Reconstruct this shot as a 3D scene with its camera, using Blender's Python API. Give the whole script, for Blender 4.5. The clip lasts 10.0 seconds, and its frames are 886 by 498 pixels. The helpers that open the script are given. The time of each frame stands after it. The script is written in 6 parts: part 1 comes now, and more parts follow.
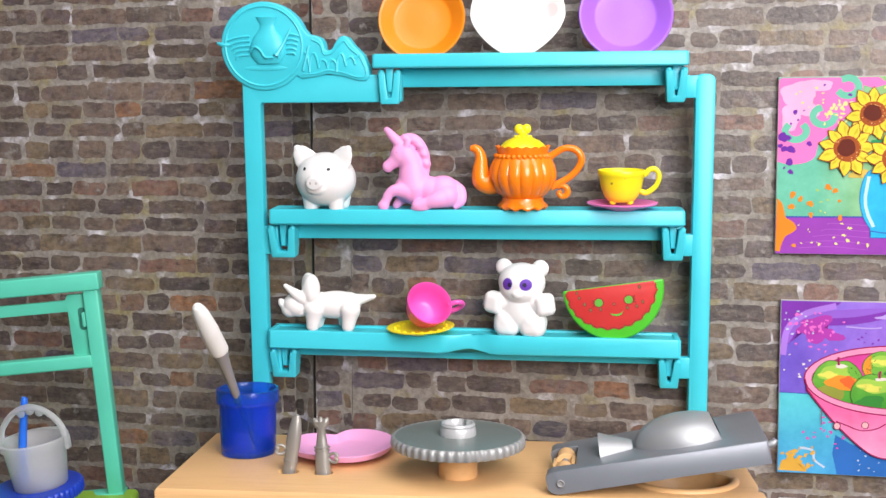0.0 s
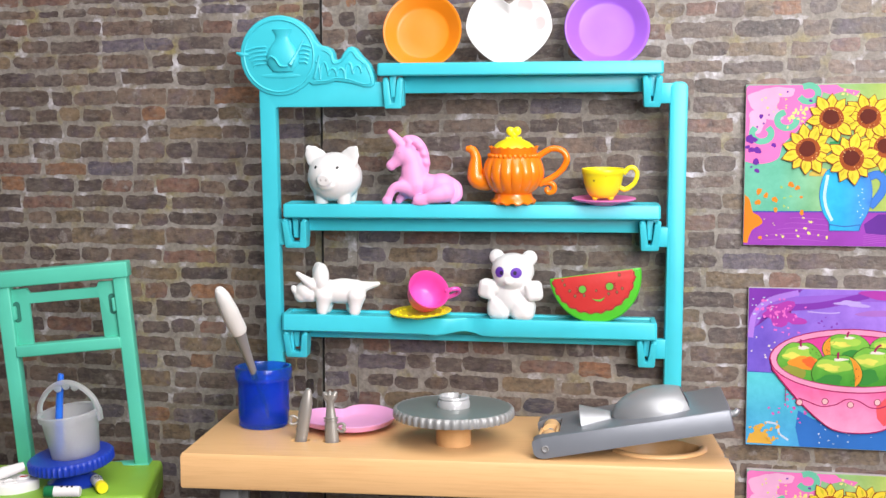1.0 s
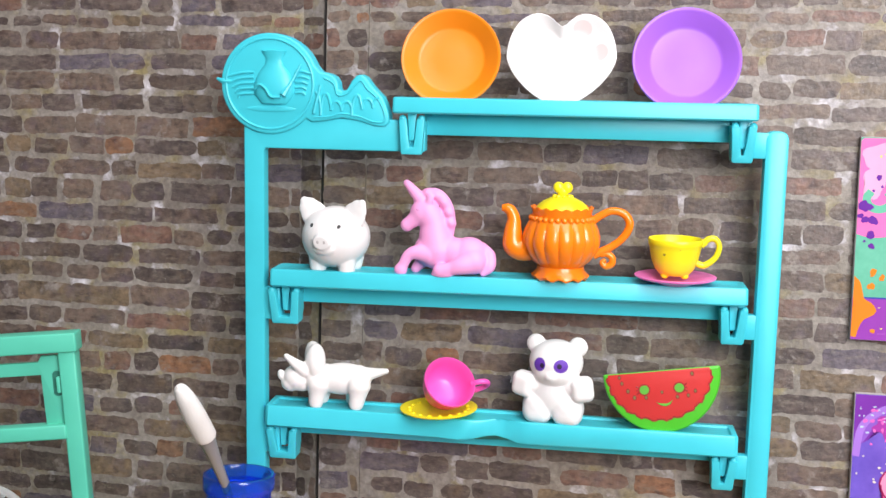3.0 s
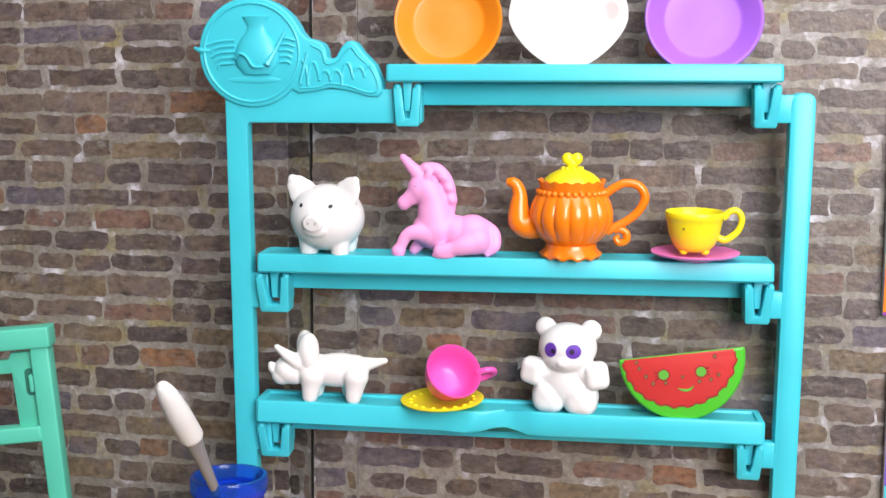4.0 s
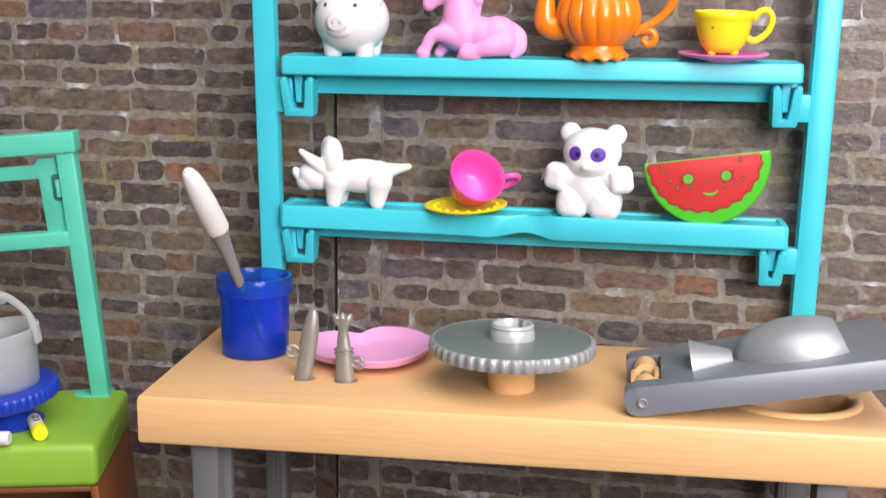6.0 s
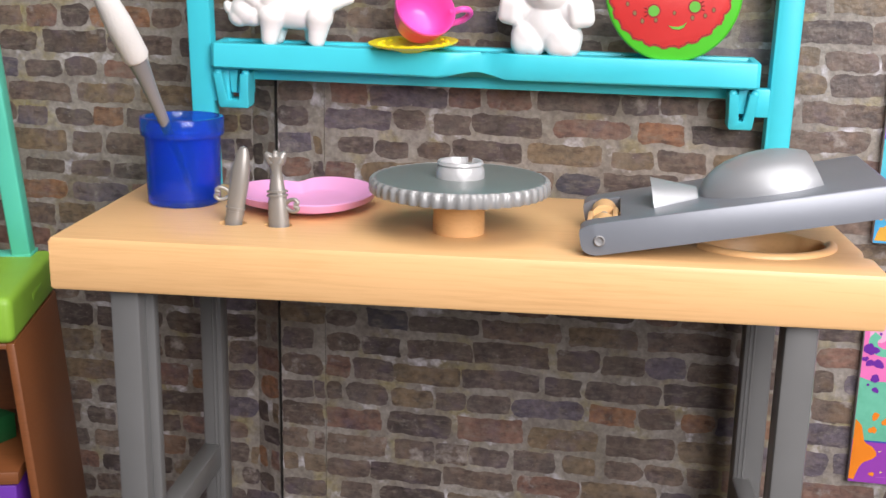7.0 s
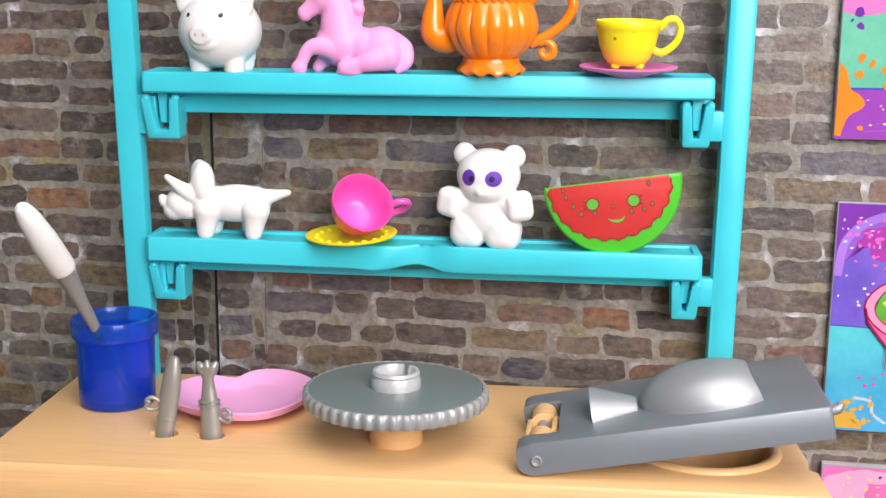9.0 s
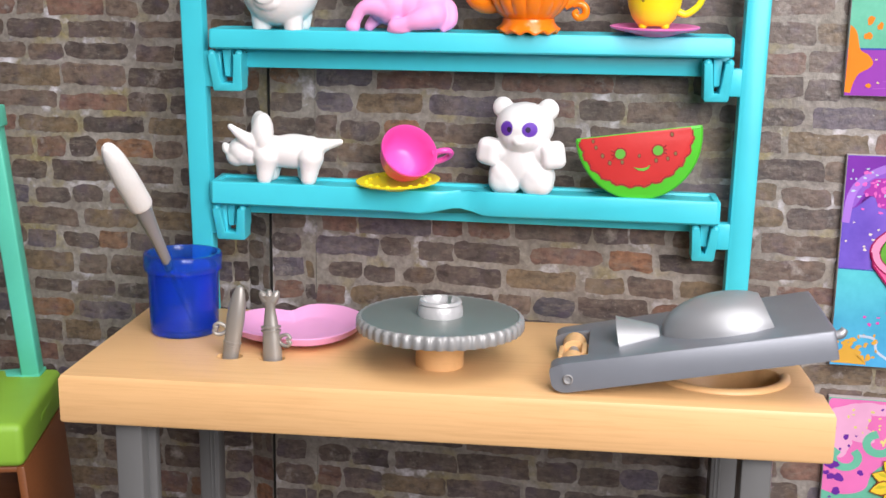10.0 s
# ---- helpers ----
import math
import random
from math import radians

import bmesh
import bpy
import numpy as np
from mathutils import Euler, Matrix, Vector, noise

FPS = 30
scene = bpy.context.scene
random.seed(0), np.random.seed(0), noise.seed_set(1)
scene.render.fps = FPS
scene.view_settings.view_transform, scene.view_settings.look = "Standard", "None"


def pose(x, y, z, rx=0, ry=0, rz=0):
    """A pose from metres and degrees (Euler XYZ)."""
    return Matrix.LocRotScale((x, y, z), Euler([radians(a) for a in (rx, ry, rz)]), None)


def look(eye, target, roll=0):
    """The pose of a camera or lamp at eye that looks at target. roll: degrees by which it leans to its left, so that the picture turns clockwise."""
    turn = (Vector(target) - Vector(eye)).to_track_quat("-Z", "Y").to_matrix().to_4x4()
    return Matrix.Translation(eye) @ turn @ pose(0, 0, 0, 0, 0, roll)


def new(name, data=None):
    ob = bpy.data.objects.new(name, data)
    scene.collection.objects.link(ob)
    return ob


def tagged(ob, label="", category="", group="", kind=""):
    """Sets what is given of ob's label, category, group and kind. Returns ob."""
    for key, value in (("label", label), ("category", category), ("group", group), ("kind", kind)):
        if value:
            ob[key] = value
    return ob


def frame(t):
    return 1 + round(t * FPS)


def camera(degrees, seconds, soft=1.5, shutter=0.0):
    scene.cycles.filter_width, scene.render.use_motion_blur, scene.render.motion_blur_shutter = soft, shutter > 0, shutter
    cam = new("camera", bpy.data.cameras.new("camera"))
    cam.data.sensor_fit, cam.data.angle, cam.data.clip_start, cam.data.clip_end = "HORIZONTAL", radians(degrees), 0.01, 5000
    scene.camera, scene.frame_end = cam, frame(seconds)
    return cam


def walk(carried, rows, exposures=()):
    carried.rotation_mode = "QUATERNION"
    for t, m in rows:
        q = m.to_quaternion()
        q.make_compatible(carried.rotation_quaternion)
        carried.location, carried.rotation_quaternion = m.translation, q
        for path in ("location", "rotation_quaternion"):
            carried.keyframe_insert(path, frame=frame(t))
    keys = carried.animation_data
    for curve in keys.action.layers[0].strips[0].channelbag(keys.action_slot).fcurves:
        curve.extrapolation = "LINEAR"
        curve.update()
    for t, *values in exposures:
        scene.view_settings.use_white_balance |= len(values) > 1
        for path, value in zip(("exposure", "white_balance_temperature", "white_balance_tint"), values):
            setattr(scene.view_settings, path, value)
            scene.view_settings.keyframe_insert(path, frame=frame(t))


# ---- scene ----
import itertools

cam = camera(43.0, 10.0, shutter=0.22)
PATH = [
    (0, (0.03785, -0.01690, 0.26740), (-0.17575, 1.96408, 0.09391), -0.115),
    (0.3, (0.03916, -0.03433, 0.26913), (-0.16308, 1.94804, 0.09787), 0.270),
    (0.5, (0.04157, -0.04395, 0.26682), (-0.17114, 1.93751, 0.09779), 0.101),
    (0.8, (0.04279, -0.05648, 0.26995), (-0.16764, 1.92470, 0.09496), 0.081),
    (1, (0.04616, -0.06355, 0.26435), (-0.17671, 1.91743, 0.10291), -0.001),
    (1.3, (0.04950, -0.06611, 0.26665), (-0.18255, 1.91333, 0.09943), -0.005),
    (1.5, (0.04534, -0.05959, 0.26486), (-0.19024, 1.91953, 0.09884), 0.428),
    (1.7, (0.03651, -0.04416, 0.27547), (-0.21184, 1.93221, 0.09577), -0.106),
    (1.8, (0.03865, -0.03500, 0.27949), (-0.24298, 1.93862, 0.11977), 0.066),
    (2, (0.03098, -0.01326, 0.28342), (-0.26028, 1.96061, 0.14563), 0.082),
    (2.3, (0.02890, 0.01663, 0.28508), (-0.22635, 1.99331, 0.11909), 1.329),
    (2.5, (0.03025, 0.02778, 0.28398), (-0.23098, 2.00362, 0.11709), 1.476),
    (2.6, (0.03161, 0.03180, 0.28537), (-0.23137, 2.00739, 0.11839), 1.462),
    (2.7, (0.03139, 0.03439, 0.28666), (-0.22858, 2.01055, 0.12172), 1.577),
    (3.8, (0.02281, 0.07096, 0.28623), (-0.20242, 2.04921, 0.09705), 0.797),
    (4, (0.02068, 0.07287, 0.28382), (-0.20421, 2.04995, 0.08236), 0.416),
    (4.5, (0.02067, 0.07011, 0.27671), (-0.20245, 2.04390, 0.04354), 0.356),
    (4.8, (0.02361, 0.07002, 0.26877), (-0.22019, 2.03837, 0.01152), 0.430),
    (5, (0.02015, 0.06899, 0.26698), (-0.21155, 2.03645, -0.00765), 0.427),
    (5.2, (0.02376, 0.06824, 0.26736), (-0.23414, 2.02763, -0.03965), 0.578),
    (6.3, (0.01890, 0.06854, 0.24147), (-0.22227, 2.01378, -0.15587), 1.093),
    (6.5, (0.02071, 0.07291, 0.23523), (-0.20856, 2.01470, -0.18538), 1.274),
    (6.8, (0.02437, 0.08362, 0.22060), (-0.18979, 2.01955, -0.23361), 1.065),
    (7, (0.02676, 0.09161, 0.21809), (-0.17731, 2.01880, -0.27620), 1.177),
    (7.3, (0.03478, 0.10920, 0.21458), (-0.15285, 2.04034, -0.27071), 0.717),
    (7.5, (0.03552, 0.12020, 0.21619), (-0.13961, 2.05426, -0.26204), 1.236),
    (7.7, (0.03392, 0.13081, 0.21597), (-0.14483, 2.06738, -0.25067), 1.267),
    (8, (0.03335, 0.13169, 0.23261), (-0.16611, 2.06909, -0.22206), 1.122),
    (8.2, (0.03440, 0.12941, 0.24627), (-0.14703, 2.08147, -0.14941), 1.343),
    (8.5, (0.04078, 0.11902, 0.25758), (-0.13122, 2.07656, -0.11447), 0.803),
    (8.7, (0.03944, 0.11514, 0.25817), (-0.10697, 2.07349, -0.12058), 0.905),
    (9, (0.03714, 0.10785, 0.25530), (-0.13645, 2.06445, -0.12100), 0.507),
    (9.3, (0.03297, 0.10441, 0.25549), (-0.15700, 2.05370, -0.14974), 0.257),
    (9.5, (0.03247, 0.09642, 0.25503), (-0.17174, 2.04507, -0.14631), 0.402),
    (9.8, (0.03089, 0.08545, 0.25248), (-0.16548, 2.03151, -0.16502), 0.699),
    (10, (0.03365, 0.07360, 0.24907), (-0.17278, 2.02056, -0.15924), 0.883),
]
EXPOSURE = [(0, -0.01, 6500, 11), (2.7, 0.02, 6500, 12), (3.9, -0.02, 6500, 12), (4.5, -0.01, 6500, 14), (5.2, 0.03, 6500, 11), (6.5, 0.0, 6550, 15), (7.5, 0.12, 6500, 10), (8.2, 0.07, 6500, 10), (9.0, 0.0, 6500, 11), (10, -0.02, 6500, 13)]
walk(cam, [(t, look(eye, target, roll)) for t, eye, target, roll in PATH], EXPOSURE)

# ---- light ----
world = bpy.data.worlds.new("room_light")
scene.world = world
world.use_nodes = True
world.node_tree.nodes["Background"].inputs[0].default_value = (0.92, 0.95, 1.0, 1)
world.node_tree.nodes["Background"].inputs[1].default_value = 0.25


def area_lamp(name, eye, target, size, power, colour):
    data = bpy.data.lights.new(name, "AREA")
    data.shape, data.size, data.size_y, data.energy, data.color = "RECTANGLE", size[0], size[1], power, colour
    ob = new(name, data)
    ob.matrix_world = look(eye, target)
    return ob


area_lamp("ceiling_softbox", (0.18, -0.05, 1.0), (0.02, 0.45, 0.2), (0.8, 0.8), 8.7, (1.0, 0.955, 0.94))
# unseen soft lamp added to light the fronts; the room has no window
area_lamp("front_window", (0.31, -0.17, 0.435), (0.02, 0.45, 0.2), (0.40, 0.33), 6.2, (1.0, 0.96, 0.965))

# ---- mesh helpers: all building sizes are in centimetres ----
CM = 0.01


def part(name, bm, material, parent=None, label="", smooth=True, matrix=None):
    """Link a bmesh, built in centimetres, as one mesh object under a thing or part."""
    if matrix is not None:
        bm.transform(matrix)
    bm.transform(Matrix.Scale(CM, 4))
    bmesh.ops.recalc_face_normals(bm, faces=bm.faces)
    data = bpy.data.meshes.new(name)
    bm.to_mesh(data)
    bm.free()
    for m in material if isinstance(material, (list, tuple)) else [material]:
        data.materials.append(m)
    if smooth:
        data.polygons.foreach_set("use_smooth", [True] * len(data.polygons))
        data.set_sharp_from_angle(angle=radians(38))
    ob = new(name, data)
    if parent is not None:
        ob.parent = parent
    if label:
        ob["label"] = label
    return ob


# the rack and all that stands on it lean a little forward about the back of the bench
RACK = pose(0, 0.46, 0.145, 3.69) @ Matrix.Translation((0, -0.46, -0.145))


def thing(name, x, y, z, label, category, group="", rz=0, rx=0, ry=0, kind="", on_rack=False):
    ob = new(name)
    ob.empty_display_size = 0.01
    m = pose(x * CM, y * CM, z * CM, rx, ry, rz)
    ob.matrix_world = RACK @ m if on_rack else m
    return tagged(ob, label, category, group, kind)


def box(bm, x0, x1, y0, y1, z0, z1, bevel=0.08, seg=2):
    m = Matrix.Translation(((x0 + x1) / 2, (y0 + y1) / 2, (z0 + z1) / 2)) @ Matrix.Diagonal((x1 - x0, y1 - y0, z1 - z0, 1))
    verts = bmesh.ops.create_cube(bm, size=1, matrix=m)["verts"]
    if bevel:
        edges = list({e for v in verts for e in v.link_edges})
        bmesh.ops.bevel(bm, geom=edges, offset=bevel, segments=seg, affect="EDGES", profile=0.5)
    return bm


def lathe(bm, profile, n=48, wave=None, matrix=None, closed=False):
    """Turn a profile of (radius, z) about z. wave(angle, radius, z) may reshape it."""
    rings = []
    for r, z in profile:
        ring = []
        for i in range(n):
            a = 2 * math.pi * i / n
            rr, zz = wave(a, r, z) if wave else (r, z)
            co = Vector((rr * math.cos(a), rr * math.sin(a), zz))
            ring.append(bm.verts.new(matrix @ co if matrix else co))
        rings.append(ring)
    pairs = list(zip(rings, rings[1:])) + ([(rings[-1], rings[0])] if closed else [])
    for lo, hi in pairs:
        for i in range(n):
            bm.faces.new((lo[i], lo[(i + 1) % n], hi[(i + 1) % n], hi[i]))
    if not closed:
        if profile[0][0] > 1e-4:
            bm.faces.new(rings[0][::-1])
        if profile[-1][0] > 1e-4:
            bm.faces.new(rings[-1])
    bmesh.ops.remove_doubles(bm, verts=[v for r in rings for v in r], dist=1e-4)
    return bm


def spline(points, steps=10):
    """A smooth line through the points (Catmull-Rom)."""
    p = [Vector(q) for q in points]
    p = [p[0] * 2 - p[1]] + p + [p[-1] * 2 - p[-2]]
    out = []
    for i in range(1, len(p) - 2):
        for k in range(steps):
            t = k / steps
            a, b, c, d = p[i - 1:i + 3]
            out.append(0.5 * ((2 * b) + (c - a) * t + (2 * a - 5 * b + 4 * c - d) * t * t + (3 * b - a - 3 * c + d) * t ** 3))
    out.append(p[-2])
    return out


def tube(bm, points, radius, n=14, steps=8, flat=1.0):
    """A round bar along a smooth line; radius a number or a list for its points."""
    line = spline(points, steps)
    radii = radius if isinstance(radius, (list, tuple)) else [radius] * len(points)
    rings, side = [], None
    for i, c in enumerate(line):
        u = i / steps
        k = min(int(u), len(radii) - 2)
        r = radii[k] + (radii[k + 1] - radii[k]) * (u - k)
        d = (line[min(i + 1, len(line) - 1)] - line[max(i - 1, 0)]).normalized()
        if side is None:
            side = d.orthogonal().normalized()
        side = (side - d * side.dot(d)).normalized()
        up = d.cross(side)
        rings.append([bm.verts.new(c + (side * math.cos(a) + up * math.sin(a) * flat) * r) for a in (2 * math.pi * j / n for j in range(n))])
    for lo, hi in zip(rings, rings[1:]):
        for j in range(n):
            bm.faces.new((lo[j], lo[(j + 1) % n], hi[(j + 1) % n], hi[j]))
    bm.faces.new(rings[0][::-1])
    bm.faces.new(rings[-1])
    return bm


def ball(bm, x, y, z, rx, ry=None, rz=None, turn=(0, 0, 0), u=24, v=14):
    m = pose(x, y, z, *turn) @ Matrix.Diagonal((rx, ry or rx, rz or rx, 1))
    bmesh.ops.create_uvsphere(bm, u_segments=u, v_segments=v, radius=1, matrix=m)
    return bm


def slab(bm, outline, y0, y1, bevel=0.05, seg=2):
    """An upright board: the outline in (x, z), from y0 (front) to y1 (back)."""
    front = bm.faces.new([bm.verts.new((x, y0, z)) for x, z in outline])
    got = bmesh.ops.extrude_face_region(bm, geom=[front])
    back = [v for v in got["geom"] if isinstance(v, bmesh.types.BMVert)]
    for v in back:
        v.co.y = y1
    if bevel:
        edges = [e for e in front.edges]
        bmesh.ops.bevel(bm, geom=edges, offset=bevel, segments=seg, affect="EDGES", profile=0.5)
    return bm


def plate_of(bm, outline, z0, z1, bevel=0.05, seg=2):
    """A lying board: the outline in (x, y), from z0 to z1, its upper edge rounded."""
    low = bm.faces.new([bm.verts.new((x, y, z0)) for x, y in outline])
    got = bmesh.ops.extrude_face_region(bm, geom=[low])
    top = [f for f in got["geom"] if isinstance(f, bmesh.types.BMFace)][0]
    for v in top.verts:
        v.co.z = z1
    if bevel:
        bmesh.ops.bevel(bm, geom=list(top.edges), offset=bevel, segments=seg, affect="EDGES", profile=0.5)
    return bm


def rounded(x0, x1, z0, z1, r, n=5):
    out = []
    for cx, cz, a0 in ((x1 - r, z1 - r, 0), (x0 + r, z1 - r, 90), (x0 + r, z0 + r, 180), (x1 - r, z0 + r, 270)):
        for i in range(n + 1):
            a = radians(a0 + 90 * i / n)
            out.append((cx + r * math.cos(a), cz + r * math.sin(a)))
    return out


def circle(cx, cz, r, n=32, a0=0, a1=360):
    return [(cx + r * math.cos(radians(a0 + (a1 - a0) * i / n)), cz + r * math.sin(radians(a0 + (a1 - a0) * i / n))) for i in range(n if a1 - a0 == 360 else n + 1)]


# ---- materials ----
def material(name):
    m = bpy.data.materials.new(name)
    m.use_nodes = True
    nt = m.node_tree
    return m, nt, nt.nodes["Principled BSDF"]


def node(nt, kind, **values):
    n = nt.nodes.new(kind)
    for k, v in values.items():
        n.inputs[k.replace("_", " ")].default_value = v
    return n


def tone(c, k):
    return (min(c[0] * k, 1), min(c[1] * k, 1), min(c[2] * k, 1), 1)


def plastic(name, colour, rough=0.35, vary=0.10, bump=0.04, grain=9000, metallic=0.0, subsurface=0.0, coat=0.0):
    """Moulded plastic: faint clouding of colour and gloss, and a fine moulding grain."""
    m, nt, p = material(name)
    tc = nt.nodes.new("ShaderNodeTexCoord")
    big = node(nt, "ShaderNodeTexNoise", Scale=60.0, Detail=3.0)
    fine = node(nt, "ShaderNodeTexNoise", Scale=float(grain) * 0.2, Detail=2.0)
    nt.links.new(tc.outputs["Object"], big.inputs["Vector"])
    nt.links.new(tc.outputs["Object"], fine.inputs["Vector"])
    ramp = nt.nodes.new("ShaderNodeValToRGB")
    ramp.color_ramp.elements[0].position, ramp.color_ramp.elements[1].position = 0.3, 0.7
    ramp.color_ramp.elements[0].color = tone(colour, 1 - vary)
    ramp.color_ramp.elements[1].color = tone(colour, 1 + vary * 0.5)
    nt.links.new(big.outputs["Fac"], ramp.inputs["Fac"])
    nt.links.new(ramp.outputs["Color"], p.inputs["Base Color"])
    mr = node(nt, "ShaderNodeMapRange")
    mr.inputs["To Min"].default_value, mr.inputs["To Max"].default_value = rough * 0.85, min(rough * 1.2, 1)
    nt.links.new(fine.outputs["Fac"], mr.inputs["Value"])
    nt.links.new(mr.outputs["Result"], p.inputs["Roughness"])
    b = node(nt, "ShaderNodeBump", Strength=bump, Distance=0.0002)
    nt.links.new(fine.outputs["Fac"], b.inputs["Height"])
    nt.links.new(b.outputs["Normal"], p.inputs["Normal"])
    p.inputs["Metallic"].default_value = metallic
    p.inputs["Coat Weight"].default_value = coat
    if subsurface:
        p.inputs["Subsurface Weight"].default_value = subsurface
        p.inputs["Subsurface Radius"].default_value = (0.004, 0.003, 0.003)
        p.inputs["Subsurface Scale"].default_value = 0.5
    return m


def wood_plastic(name, light, dark, rough=0.42):
    """Tan moulded plastic with a printed wood grain along x."""
    m, nt, p = material(name)
    tc = nt.nodes.new("ShaderNodeTexCoord")
    mp = node(nt, "ShaderNodeMapping", Scale=(18.0, 460.0, 460.0))
    nt.links.new(tc.outputs["Object"], mp.inputs["Vector"])
    grain = node(nt, "ShaderNodeTexNoise", Scale=2.2, Detail=5.0, Roughness=0.6, Distortion=0.5)
    nt.links.new(mp.outputs["Vector"], grain.inputs["Vector"])
    big = node(nt, "ShaderNodeTexNoise", Scale=18.0, Detail=2.0)
    nt.links.new(tc.outputs["Object"], big.inputs["Vector"])
    add = nt.nodes.new("ShaderNodeMath")
    add.operation = "MULTIPLY_ADD"
    add.inputs[1].default_value = 0.5
    nt.links.new(big.outputs["Fac"], add.inputs[0])
    nt.links.new(grain.outputs["Fac"], add.inputs[2])
    ramp = nt.nodes.new("ShaderNodeValToRGB")
    e = ramp.color_ramp.elements
    e[0].position, e[0].color = 0.45, (*dark, 1)
    e[1].position, e[1].color = 0.78, (*light, 1)
    nt.links.new(add.outputs[0], ramp.inputs["Fac"])
    nt.links.new(ramp.outputs["Color"], p.inputs["Base Color"])
    p.inputs["Roughness"].default_value = rough
    b = node(nt, "ShaderNodeBump", Strength=0.12, Distance=0.0003)
    nt.links.new(grain.outputs["Fac"], b.inputs["Height"])
    nt.links.new(b.outputs["Normal"], p.inputs["Normal"])
    return m


def mixed(nt, kind, factor, a, b):
    m = nt.nodes.new("ShaderNodeMix")
    m.data_type, m.blend_type = "RGBA", kind
    for sock, value in ((m.inputs["Factor"], factor), (m.inputs["A"], a), (m.inputs["B"], b)):
        if isinstance(value, (int, float)):
            sock.default_value = value
        elif isinstance(value, tuple):
            sock.default_value = (*value, 1)
        else:
            nt.links.new(value, sock)
    return m.outputs["Result"]


def noise_mask(nt, vector, scale, detail, lo, hi, rough=0.6):
    """A noise cut to a mask between lo and hi."""
    n = node(nt, "ShaderNodeTexNoise", Scale=scale, Detail=detail, Roughness=rough)
    nt.links.new(vector, n.inputs["Vector"])
    mr = node(nt, "ShaderNodeMapRange")
    mr.inputs["From Min"].default_value, mr.inputs["From Max"].default_value = lo, hi
    nt.links.new(n.outputs["Fac"], mr.inputs["Value"])
    return mr.outputs["Result"], n.outputs["Fac"]


def brick_print(name, burnt=None):
    """Printed bricks, each its own shade, with soot, chips, moss and pale lime stains."""
    m, nt, p = material(name)
    oi = nt.nodes.new("ShaderNodeObjectInfo")
    geo = nt.nodes.new("ShaderNodeNewGeometry")
    add = nt.nodes.new("ShaderNodeMath")
    add.operation = "ADD"
    nt.links.new(oi.outputs["Random"], add.inputs[0])
    nt.links.new(geo.outputs["Random Per Island"], add.inputs[1])
    fr = nt.nodes.new("ShaderNodeMath")
    fr.operation = "FRACT"
    nt.links.new(add.outputs[0], fr.inputs[0])
    ramp = nt.nodes.new("ShaderNodeValToRGB")
    ramp.color_ramp.interpolation = "CONSTANT"
    shades = burnt or [(0.0, (0.082, 0.064, 0.056)), (0.16, (0.109, 0.083, 0.071)), (0.30, (0.092, 0.074, 0.069)), (0.44, (0.129, 0.098, 0.080)),
              (0.56, (0.065, 0.052, 0.049)), (0.68, (0.140, 0.085, 0.069)), (0.80, (0.096, 0.085, 0.105)), (0.88, (0.133, 0.102, 0.069)), (0.97, (0.180, 0.098, 0.058))]
    e = ramp.color_ramp.elements
    while len(e) < len(shades):
        e.new(0.5)
    for el, (pos, c) in zip(e, shades):
        el.position, el.color = pos, (*c, 1)
    nt.links.new(fr.outputs[0], ramp.inputs["Fac"])
    pos = geo.outputs["Position"]
    fine, _ = noise_mask(nt, pos, 420.0, 6.0, 0.2, 0.8, 0.6)
    cloud, _ = noise_mask(nt, pos, 110.0, 5.0, 0.36, 0.66)
    soot, _ = noise_mask(nt, pos, 170.0, 5.0, 0.56, 0.78, 0.6)
    lime, _ = noise_mask(nt, pos, 85.0, 7.0, 0.60, 0.72, 0.66)
    fleck, _ = noise_mask(nt, pos, 1100.0, 3.0, 0.68, 0.80)
    col = mixed(nt, "OVERLAY", 0.5, ramp.outputs["Color"], fine)
    light = mixed(nt, "MULTIPLY", 1.0, col, (1.55, 1.45, 1.36))
    col = mixed(nt, "MIX", cloud, col, light)
    warm, _ = noise_mask(nt, pos, 70.0, 4.0, 0.56, 0.74, 0.6)
    col = mixed(nt, "MIX", warm, col, mixed(nt, "MIX", 0.48, col, (0.21, 0.135, 0.07)))
    faded, _ = noise_mask(nt, pos, 38.0, 6.0, 0.5, 0.68, 0.62)
    col = mixed(nt, "MIX", faded, col, mixed(nt, "MIX", 0.42, col, (0.19, 0.16, 0.135)))
    plum, _ = noise_mask(nt, pos, 95.0, 4.0, 0.54, 0.70, 0.6)
    col = mixed(nt, "MIX", plum, col, mixed(nt, "MIX", 0.5, col, (0.120, 0.092, 0.125)))
    mp = node(nt, "ShaderNodeMapping")
    mp.inputs["Scale"].default_value = (1.0, 1.0, 2.6)
    nt.links.new(pos, mp.inputs["Vector"])
    flat = mp.outputs["Vector"]
    streak, _ = noise_mask(nt, flat, 190.0, 6.0, 0.50, 0.66, 0.68)
    col = mixed(nt, "MIX", streak, col, mixed(nt, "MIX", 0.5, col, (0.235, 0.20, 0.165)))
    burn, _ = noise_mask(nt, flat, 140.0, 6.0, 0.54, 0.68, 0.66)
    col = mixed(nt, "MIX", burn, col, mixed(nt, "MULTIPLY", 1.0, col, (0.55, 0.52, 0.54)))
    col = mixed(nt, "MIX", soot, col, (0.045, 0.038, 0.040))
    col = mixed(nt, "MIX", lime, col, (0.36, 0.32, 0.29))
    col = mixed(nt, "MIX", fleck, col, (0.42, 0.40, 0.38))
    nt.links.new(col, p.inputs["Base Color"])
